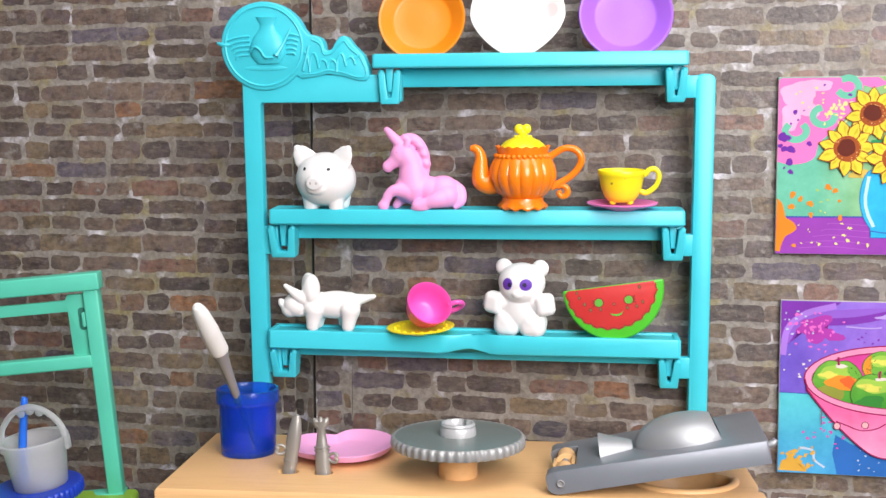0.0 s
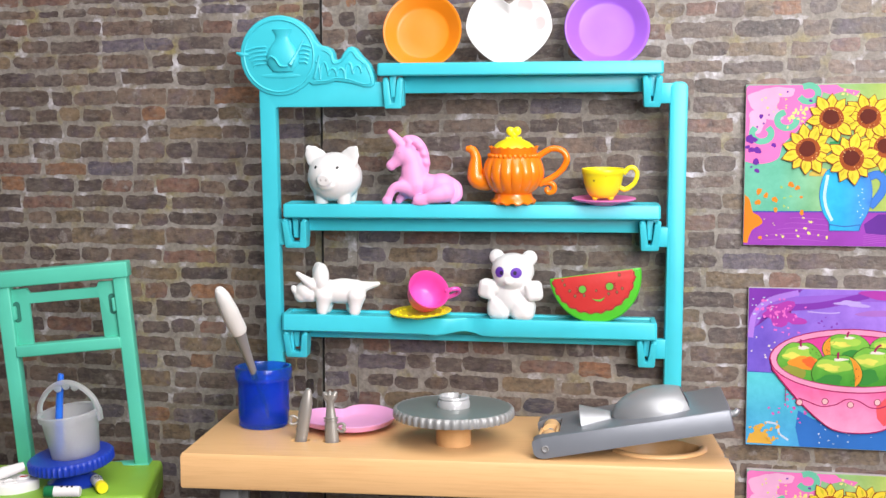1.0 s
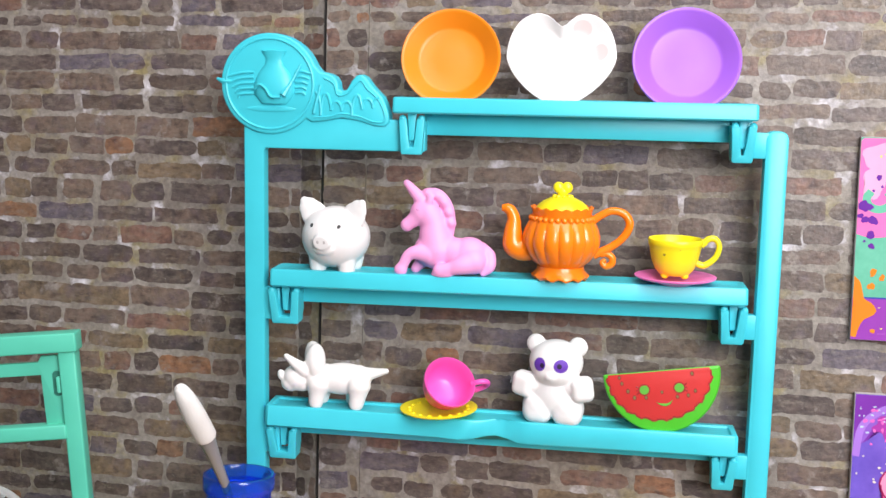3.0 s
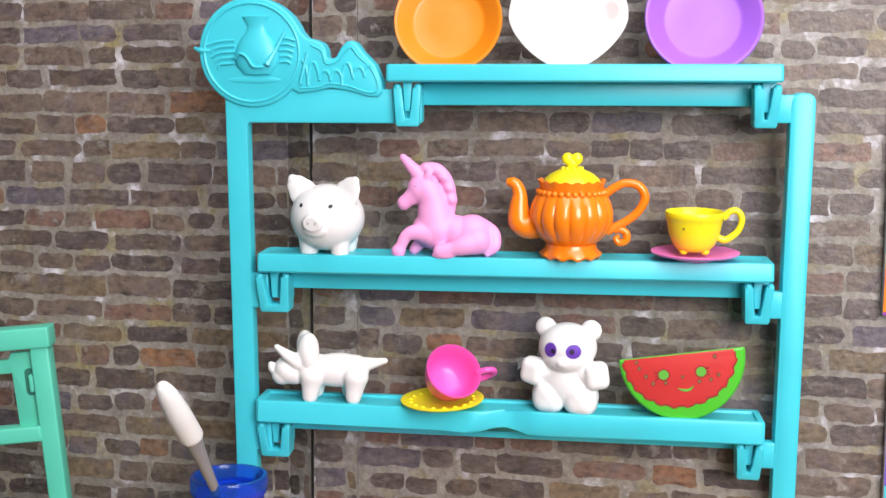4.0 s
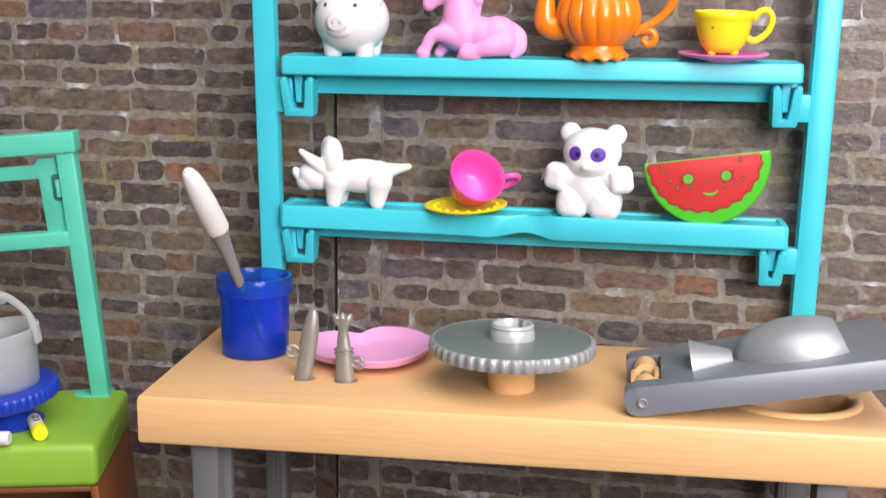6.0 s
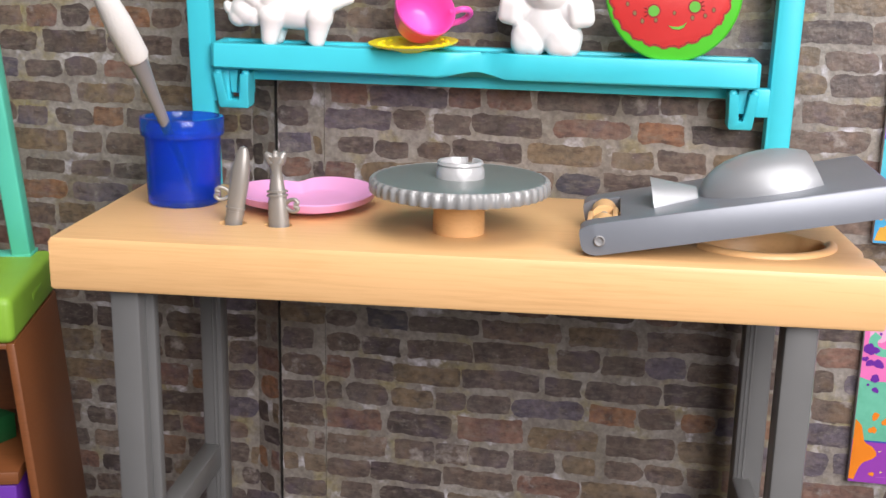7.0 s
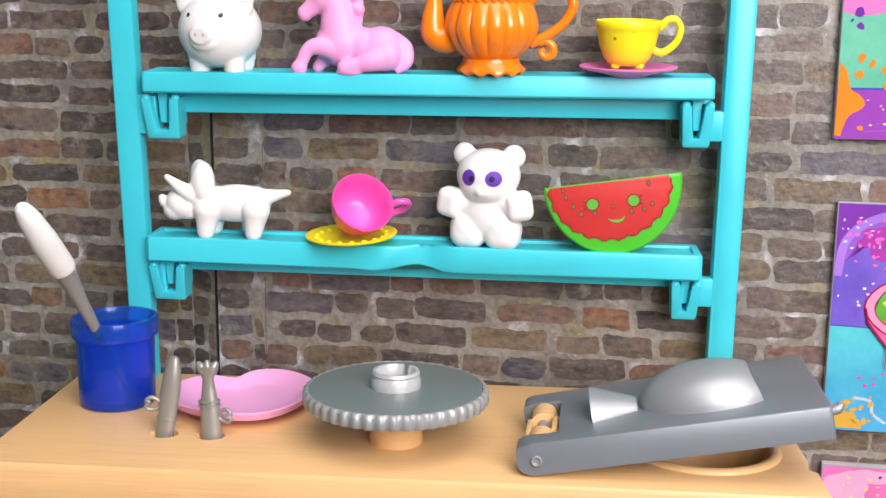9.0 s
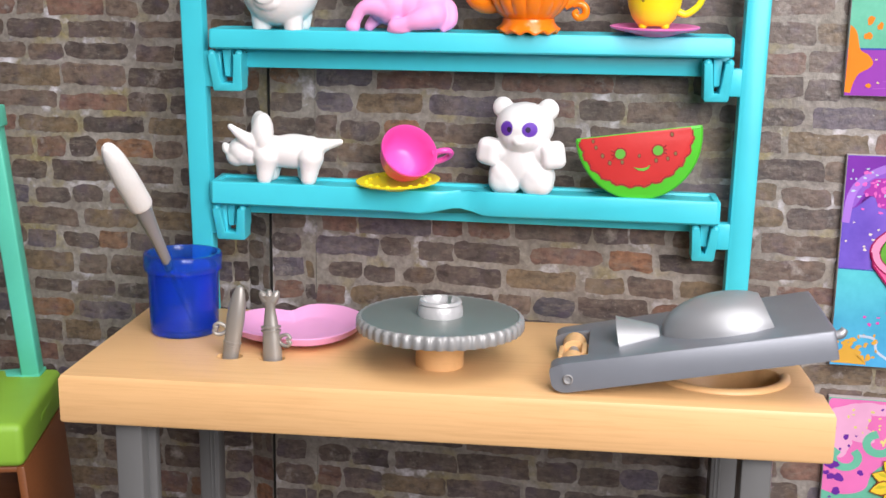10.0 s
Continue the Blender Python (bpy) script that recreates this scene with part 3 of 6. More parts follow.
def workbench():
    bench = thing("workbench", 0, 0, 0, "tan wood-grained plastic workbench with grey legs", "table")
    top = bmesh.new()
    edge = [(-11.3, 37.85), (11.15, 37.85), (11.18, 39.55), (10.95, 39.75), (11.1, 40.5), (11.0, 46.1), (-11.55, 46.1)]
    ins = inset_outline(edge, 0.16)
    mid = inset_outline(edge, 0.05)
    loops = ring_loft(top, [[(x, y, 12.78) for x, y in mid], [(x, y, 12.86) for x, y in edge], [(x, y, 14.13) for x, y in edge], [(x, y, 14.25) for x, y in mid], [(x, y, 14.3) for x, y in ins]])
    top.faces.new(loops[0][::-1])
    rims = [loops[-1]]
    basin = [(8.25 + 1.78 * math.cos(a) + (0.16 if math.cos(a) > 0.93 else 0), 40.9 + 1.6 * math.sin(a)) for a in (2 * math.pi * i / 40 for i in range(40))]
    wells = [(basin, 8.25, 40.9, 1.38)]
    for x, y in ((-6.82, 40.35), (-5.46, 40.33)):
        wells.append(([(x + 0.42 * math.cos(a), y + 0.34 * math.sin(a)) for a in (2 * math.pi * i / 20 for i in range(20))], x, y, 0.9))
    for pts, cx, cy, deep in wells:
        rows = []
        for k, dz in ((1.0, 0.0), (0.98, 0.04), (0.96, deep * 0.8), (0.88, deep * 0.97), (0.4, deep)):
            rows.append([(cx + (x - cx) * k, cy + (y - cy) * k, 14.3 - dz) for x, y in pts])
        made = ring_loft(top, rows)
        top.faces.new(made[-1])
        rims.append(made[0])
    edges = []
    for loop in rims:
        for i in range(len(loop)):
            edges.append(top.edges.get((loop[i], loop[(i + 1) % len(loop)])))
    bmesh.ops.triangle_fill(top, edges=edges, use_beauty=True)
    slabtop = part("tabletop", top, WOOD, bench)
    lip = bmesh.new()
    tube(lip, [(8.3 + 1.98 * math.cos(a), 40.9 + 1.8 * math.sin(a), 14.27) for a in (2 * math.pi * i / 24 for i in range(14, 25))], 0.17, 10, 4)
    part("basin_lip", lip, WOOD, slabtop)
    for x0, x1, y0, y1 in ((-9.82, -8.98, 38.3, 39.2), (8.75, 9.63, 38.3, 39.2), (-9.3, -8.56, 44.4, 45.2), (8.78, 9.72, 44.4, 45.2)):
        leg = part("leg", box(bmesh.new(), x0, x1, y0, y1, 0, 12.8, 0.09), GREY, bench)
        inner = 1 if x0 < 0 else -1
        flange = 0.22
        xi = x1 if x0 < 0 else x0
        if x0 < 0 and y0 < 40:
            part("flange", box(bmesh.new(), min(xi, xi + inner * flange) - 0.03, max(xi, xi + inner * flange) + 0.03, y0 + 0.5, y1 - 0.02, 0, 12.8, 0.05), GREY, leg)
        if y0 > 40:
            for k in (0.16, 0.3):
                part("ridge", box(bmesh.new(), xi - inner * k - 0.03, xi - inner * k + 0.03, y0 - 0.03, y0 + 0.05, 0, 12.6, 0.015, 1), GREY, leg)
        else:
            # a curved gusset under the top, behind the leg
            arc = [(39.15, 12.8), (39.15, 10.9)] + [(41.1 - 1.9 * math.cos(radians(a)), 10.95 + 1.45 * math.sin(radians(a))) for a in range(8, 91, 12)] + [(44.4, 12.42), (44.4, 12.8)]
            gus = bmesh.new()
            slab(gus, [(v - 41.8, w) for v, w in arc], -0.16, 0.16, 0.03)
            part("gusset", gus, GREY, bench, matrix=Matrix.Translation(((x0 + x1) / 2 + inner * 0.1, 41.8, 0)) @ Matrix.Rotation(radians(90), 4, "Z"))
    for x in (-9.0, 9.05):
        part("stretcher", box(bmesh.new(), x - 0.32, x + 0.32, 39.15, 44.45, 4.5, 5.4, 0.1), GREY, bench)
    return bench


workbench()


# ---- easel desk ----
def easel_desk():
    desk = thing("easel_desk", -13.86, 40.4, 0, "lime green topped brown toy desk with mint easel frame", "desk", rz=13)
    top = part("desktop", box(bmesh.new(), -11.0, 0.0, 0.0, 6.1, 10.1, 11.6, 0.26, 4), LIME, desk)
    part("slot", box(bmesh.new(), -0.03, 0.012, 2.6, 3.9, 10.75, 11.0, 0.01), LIME, top)
    body = bmesh.new()
    box(body, -0.3, -0.02, 0.08, 6.0, 0, 10.12, 0.06)
    for v in body.verts:
        v.co.x += (10.12 - v.co.z) * 0.08  # it flares towards the floor
    part("side_panel", body, BROWN, desk)
    part("side_panel", box(bmesh.new(), -10.9, -10.4, 0.08, 6.0, 0, 10.12, 0.06), BROWN, desk)
    part("top_rail", box(bmesh.new(), -10.5, -0.25, 0.1, 5.9, 9.92, 10.11, 0.04), BROWN, desk)
    part("back_panel", box(bmesh.new(), -10.5, -0.25, 5.6, 5.95, 0, 9.85, 0.03), BROWN, desk)
    part("cabinet_shelf", box(bmesh.new(), -10.5, -0.25, 0.2, 5.7, 5.32, 5.75, 0.04), BROWN, desk)
    part("drawer", box(bmesh.new(), -10.35, -0.34, 0.25, 5.4, 0.4, 5.28, 0.08), PURPLE, desk, "purple drawer front under the cabinet shelf")
    # the frame leans a little sideways and its middle bar carries a slotted panel
    lean = pose(-0.72, 5.45, 11.58, 2, -4.9, -4)

    def mint(name, bm, parent):
        return part(name, bm, MINT, parent, matrix=lean)

    mint("easel_base", box(bmesh.new(), -6.0, 0.2, -0.4, 0.5, -0.02, 0.12, 0.04), desk)
    for x in (-6.0, -0.48):
        mint("upright", box(bmesh.new(), x, x + 0.66, -0.38, 0.3, 0.0, 9.4, 0.07, 3), desk)
    mint("top_bar", box(bmesh.new(), -6.22, 0.28, -0.48, 0.4, 9.25, 10.0, 0.07, 3), desk)
    mint("middle_bar", box(bmesh.new(), -5.4, -0.42, -0.45, 0.25, 5.85, 6.42, 0.08, 3), desk)
    panel = mint("panel_frame", slab(bmesh.new(), [(-5.4, 6.3), (-4.62, 6.3), (-4.58, 8.36), (-1.28, 8.36), (-1.24, 6.3), (-0.45, 6.3), (-0.45, 9.1), (-1.22, 9.1), (-1.36, 8.86), (-4.5, 8.86), (-4.64, 9.1), (-5.4, 9.1)], -0.1, 0.12, 0.03), desk)
    for s, x in ((1, -5.36), (-1, -0.5)):
        mint("slot_tab", slab(bmesh.new(), rounded(min(x, x + s * 0.16), max(x, x + s * 0.16), 7.65, 8.3, 0.07), -0.3, -0.1, 0.03), panel)
        # no slot is cut: a flat dark patch paints the shade inside it
        bm = slab(bmesh.new(), rounded(min(x, x + s * 0.34), max(x, x + s * 0.34), 7.5, 8.5, 0.16), -0.108, -0.09, 0)
        part("slot_opening", bm, SHADEMINT, panel, matrix=lean)
    return desk


easel_desk()


# ---- materials for the small things ----
def clear_plastic(name, colour, rough, amount, ior=1.3):
    m, nt, p = material(name)
    tc = nt.nodes.new("ShaderNodeTexCoord")
    n = node(nt, "ShaderNodeTexNoise", Scale=150.0, Detail=3.0)
    nt.links.new(tc.outputs["Object"], n.inputs["Vector"])
    mr = node(nt, "ShaderNodeMapRange")
    mr.inputs["To Min"].default_value, mr.inputs["To Max"].default_value = rough * 0.7, rough * 1.3
    nt.links.new(n.outputs["Fac"], mr.inputs["Value"])
    nt.links.new(mr.outputs["Result"], p.inputs["Roughness"])
    p.inputs["Base Color"].default_value = (*colour, 1)
    p.inputs["Transmission Weight"].default_value = amount
    p.inputs["IOR"].default_value = ior
    return m


def spotted(name, base, spots, rough=0.65, bump=0.15):
    """A painted figure: base colour with painted spots, each (x, y, z, radii, colour) in centimetres of its own frame."""
    m, nt, p = material(name)
    tc = nt.nodes.new("ShaderNodeTexCoord")
    fine = node(nt, "ShaderNodeTexNoise", Scale=900.0, Detail=3.0)
    big = node(nt, "ShaderNodeTexNoise", Scale=120.0, Detail=3.0)
    for n in (fine, big):
        nt.links.new(tc.outputs["Object"], n.inputs["Vector"])
    ramp = nt.nodes.new("ShaderNodeValToRGB")
    ramp.color_ramp.elements[0].color, ramp.color_ramp.elements[1].color = tone(base, 0.95), tone(base, 1.02)
    nt.links.new(big.outputs["Fac"], ramp.inputs["Fac"])
    last = ramp.outputs["Color"]
    for x, y, z, r, colour in spots:
        mp = nt.nodes.new("ShaderNodeMapping")
        mp.vector_type = "TEXTURE"
        mp.inputs["Location"].default_value = (x * CM, y * CM, z * CM)
        mp.inputs["Rotation"].default_value = (0, radians(r[3]) if len(r) > 3 else 0, 0)
        mp.inputs["Scale"].default_value = (r[0] * CM, r[1] * CM, r[2] * CM)
        nt.links.new(tc.outputs["Object"], mp.inputs["Vector"])
        ln = nt.nodes.new("ShaderNodeVectorMath")
        ln.operation = "LENGTH"
        nt.links.new(mp.outputs["Vector"], ln.inputs[0])
        mr = node(nt, "ShaderNodeMapRange")
        mr.inputs["From Min"].default_value, mr.inputs["From Max"].default_value = 0.9, 1.0
        mr.inputs["To Min"].default_value, mr.inputs["To Max"].default_value = 1.0, 0.0
        nt.links.new(ln.outputs["Value"], mr.inputs["Value"])
        mix = nt.nodes.new("ShaderNodeMix")
        mix.data_type = "RGBA"
        nt.links.new(mr.outputs["Result"], mix.inputs["Factor"])
        nt.links.new(last, mix.inputs["A"])
        mix.inputs["B"].default_value = (*colour, 1)
        last = mix.outputs["Result"]
    nt.links.new(last, p.inputs["Base Color"])
    p.inputs["Roughness"].default_value = rough
    b = node(nt, "ShaderNodeBump", Strength=bump, Distance=0.0002)
    nt.links.new(fine.outputs["Fac"], b.inputs["Height"])
    nt.links.new(b.outputs["Normal"], p.inputs["Normal"])
    return m


BLUECLEAR = clear_plastic("translucent_blue", (0.028, 0.15, 0.95), 0.14, 0.8, 1.35)
# paler copy of the tub's blue: light showing through the rim, put into colour
BLUERIM = clear_plastic("thin_translucent_blue", (0.06, 0.24, 0.95), 0.12, 0.84, 1.35)
FROST = clear_plastic("frosted_clear", (0.95, 0.97, 0.98), 0.33, 0.8)
BLUEINK = plastic("bright_blue_plastic", (0.02, 0.16, 0.75), 0.35, 0.05)
FOAM = plastic("white_foam", (0.80, 0.79, 0.76), 0.9, 0.06, bump=0.6, grain=5000)
PAPER = plastic("white_paper", (0.80, 0.80, 0.82), 0.85, 0.02)


def limb(bm, points, radius, n=18, steps=8):
    """A round bar with ball ends."""
    tube(bm, points, radius, n, steps)
    ball(bm, *points[0], radius[0] * 0.99)
    ball(bm, *points[-1], radius[-1] * 0.99)


def figurine(name, x, y, z, label, category, build, mat, voxel=0.06, smooth=6, rz=0):
    """A moulded figure: overlapping forms fused into one skin and smoothed."""
    bm = bmesh.new()
    build(bm)
    ob = part(name, bm, mat)
    ob.matrix_world = RACK @ pose(x * CM, y * CM, z * CM, 0, 0, rz)
    mod = ob.modifiers.new("fuse", "REMESH")
    mod.mode, mod.voxel_size, mod.use_smooth_shade = "VOXEL", voxel * CM, True
    sm = ob.modifiers.new("soften", "SMOOTH")
    sm.factor, sm.iterations = 0.5, smooth
    return tagged(ob, label, category)


# ---- plates on the top shelf ----
def dish(x, z, radius, mat, label):
    ob = thing("toy_plate", x, 46.3, z, label, "plate", "plates leaning on the rack", rx=74, on_rack=True)
    prof = [(0, 0.0), (radius * 0.58, 0.0), (radius * 0.64, 0.04), (radius * 0.97, 0.46), (radius, 0.5), (radius * 0.985, 0.55), (radius * 0.95, 0.545), (radius * 0.925, 0.515), (radius * 0.70, 0.2), (radius * 0.665, 0.15), (radius * 0.62, 0.125), (radius * 0.3, 0.13), (0, 0.15)]
    part("bowl", lathe(bmesh.new(), prof, 72), mat, ob)
    part("foot_ring", lathe(bmesh.new(), [(radius * 0.5, -0.06), (radius * 0.56, -0.06), (radius * 0.56, 0.02), (radius * 0.5, 0.02)], 48, closed=True), mat, ob)
    return ob


dish(-2.08, 32.08, 1.80, AMBER, "amber plastic toy plate leaning on the top shelf")
dish(6.2, 32.13, 1.89, VIOLET, "violet plastic toy plate leaning on the top shelf")


def heart(scale=1.0, n=64):
    """A plump rounded heart, about two units wide, point down."""
    out = []
    for i in range(n):
        t = 2 * math.pi * i / n
        d = abs((t + math.pi) % (2 * math.pi) - math.pi)
        r = 1.0 - 0.36 * math.exp(-(d / 0.27) ** 2) + 0.07 * math.exp(-((d - 0.75) / 0.4) ** 2)
        x, y = r * math.sin(t), r * math.cos(t)
        x *= 1 - 0.27 * max(0.0, -y) ** 1.3
        out.append((x * scale, y * scale * 0.88))
    return out


def heart_dish(name, w, mat, label, m, tall=0.6, on_rack=False):
    ob = new(name)
    ob.matrix_world = RACK @ in_metres(m) if on_rack else in_metres(m)
    tagged(ob, label, "plate", "heart plates")
    bm = bmesh.new()
    loops = []
    for k, z in ((0.36, 0.0), (0.45, 0.0), (0.48, 0.13), (0.74, 0.19), (0.93, tall * 0.55), (0.99, tall * 0.9), (1.0, tall), (0.98, tall * 1.04), (0.94, tall), (0.70, 0.3), (0.6, 0.26)):
        loops.append([(x, y, z) for x, y in heart(w * k)])
    made = ring_loft(bm, loops)
    bm.faces.new(made[0][::-1])
    bm.faces.new(made[-1])
    part("dish", bm, mat, ob)
    return ob


HEARTWHITE = spotted("white_dish_pink_marks", (0.83, 0.82, 0.81), [(-1.2, 1.0, 0.4, (0.35, 0.28, 0.4), (0.81, 0.70, 0.69)), (0.7, 1.05, 0.4, (0.35, 0.32, 0.4), (0.80, 0.67, 0.66)), (1.35, 0.25, 0.4, (0.28, 0.3, 0.5), (0.80, 0.67, 0.66)), (0.1, -0.2, 0.3, (0.3, 0.2, 0.3), (0.82, 0.74, 0.73))], 0.35, 0.03)
heart_dish("heart_plate", 1.92, HEARTWHITE, "white heart-shaped plate with faint pink marks", pose(1.86, 46.1, 32.16, 80, 0, 0), on_rack=True)


# ---- figures and crockery on the middle shelf ----
def pig(bm):
    ball(bm, 0, 0, 1.28, 1.28, 1.2, 1.14, u=36, v=24)
    # snout disc over a smiling lip
    snout = bmesh.new()
    lathe(snout, [(0, 0), (0.3, 0), (0.36, 0.05), (0.38, 0.12), (0.38, 0.4), (0, 0.4)], 32)
    snout.transform(pose(0, -1.32, 1.2, -84) @ Matrix.Diagonal((1.0, 0.8, 1, 1)))
    had = bpy.data.meshes.new("snout")
    snout.to_mesh(had)
    snout.free()
    bm.from_mesh(had)
    bpy.data.meshes.remove(had)
    ball(bm, 0.0, -0.98, 1.0, 0.5, 0.26, 0.3)
    for x in (-0.6, 0.55):
        limb(bm, [(x, -0.24, 0.6), (x, -0.25, 0.4), (x, -0.25, 0.2)], [0.38, 0.34, 0.32])
        ball(bm, x, -0.25, 0.1, 0.32, 0.32, 0.1)
        limb(bm, [(x, 0.5, 0.5), (x, 0.5, 0.35), (x, 0.5, 0.24)], [0.34, 0.3, 0.28])
    for s in (-1, 1):
        ball(bm, s * 0.8, -0.2, 2.1, 0.5, 0.15, 0.52, (0, s * 38, s * -12))
        ball(bm, s * 0.95, -0.24, 2.3, 0.4, 0.13, 0.42, (0, s * 38, s * -12))
        ball(bm, s * 1.1, -0.27, 2.5, 0.2, 0.11, 0.26, (0, s * 38, s * -12))
    limb(bm, [(0, 1.1, 1.3), (0.1, 1.3, 1.4), (0, 1.3, 1.55)], [0.1, 0.1, 0.1])


PIGSKIN = spotted("white_pig_paint", (0.83, 0.82, 0.81), [(-0.54, -1.0, 1.78, (0.075, 0.3, 0.075), (0.012, 0.012, 0.012)), (0.54, -1.0, 1.78, (0.075, 0.3, 0.075), (0.012, 0.012, 0.012)), (-0.13, -1.34, 1.22, (0.05, 0.12, 0.065), (0.55, 0.52, 0.51)), (0.13, -1.34, 1.22, (0.05, 0.12, 0.065), (0.55, 0.52, 0.51))], 0.4, 0.05)
figurine("pig_figurine", -6.2, 45.7, 24.33, "white glossy pig figurine with small black eyes", "figurine", pig, PIGSKIN, 0.03, 6, -12)


def unicorn(bm):
    ball(bm, 0.72, 0, 0.78, 0.72, 0.7, 0.68, u=32, v=20)
    ball(bm, 0.2, 0, 0.86, 0.95, 0.62, 0.56, (0, 8, 0), u=32, v=20)
    ball(bm, -0.62, 0, 0.92, 0.74, 0.6, 0.66, u=32, v=20)
    limb(bm, [(-0.5, 0, 0.9), (-0.58, 0, 1.45), (-0.66, 0, 1.95), (-0.88, -0.02, 2.35)], [0.72, 0.6, 0.5, 0.48], 24)
    ball(bm, -0.98, -0.03, 2.36, 0.55, 0.42, 0.5, (0, -25, 0), u=32, v=20)
    limb(bm, [(-1.05, -0.04, 2.3), (-1.35, -0.06, 2.05), (-1.58, -0.08, 1.88)], [0.45, 0.3, 0.24], 20)
    ball(bm, -1.62, -0.08, 1.84, 0.25, 0.25, 0.27)
    limb(bm, [(-0.95, -0.02, 2.62), (-1.28, -0.03, 2.98), (-1.66, -0.05, 3.4)], [0.27, 0.22, 0.14], 18)
    for k in range(5):
        ball(bm, -1.12 - 0.105 * k, -0.02, 2.78 + 0.125 * k, 0.285 - 0.024 * k, 0.285 - 0.024 * k, 0.06, (0, -42, 0))
    for s in (-1, 1):
        ball(bm, -0.76, s * 0.3, 2.78, 0.15, 0.1, 0.26, (0, 14, s * 10))
    mane = [(-1.05, 2.86), (-0.82, 3.02), (-0.5, 2.98), (-0.22, 2.72), (-0.05, 2.36), (0.02, 1.98), (0.06, 1.55)]
    limb(bm, [(x, 0.02, z) for x, z in mane], [0.14, 0.22, 0.24, 0.23, 0.21, 0.18, 0.1], 16)
    for x, z in mane[1:-1]:
        ball(bm, x - 0.02, 0, z, 0.25, 0.27, 0.2, (0, 35, 0))
    limb(bm, [(-0.75, -0.35, 0.8), (-1.2, -0.46, 0.86), (-1.5, -0.5, 0.74), (-1.68, -0.52, 0.4), (-1.78, -0.52, 0.2)], [0.38, 0.28, 0.22, 0.2, 0.26], 18)
    limb(bm, [(-0.7, 0.35, 0.6), (-1.1, 0.3, 0.4), (-1.32, 0.2, 0.16)], [0.3, 0.24, 0.18])
    limb(bm, [(0.9, -0.42, 0.6), (0.5, -0.66, 0.46), (0.1, -0.7, 0.34), (-0.32, -0.72, 0.24)], [0.5, 0.36, 0.25, 0.26], 18)
    ball(bm, -0.2, -0.68, 0.1, 0.44, 0.26, 0.12)
    limb(bm, [(1.2, 0.1, 1.1), (1.46, -0.1, 0.8), (1.5, -0.3, 0.4), (1.28, -0.42, 0.14)], [0.18, 0.26, 0.24, 0.12])
    bm.transform(Matrix.Diagonal((0.98, 0.8, 0.98, 1)))


PINKSKIN = spotted("pink_unicorn_paint", (0.86, 0.36, 0.66), [(-1.2, -0.40, 2.4, (0.10, 0.1, 0.025, 20), (0.50, 0.17, 0.42))], 0.5, 0.08)
figurine("unicorn_figurine", -1.95, 45.68, 24.35, "pink unicorn figurine lying down with a ridged horn", "figurine", unicorn, PINKSKIN, 0.03, 26)


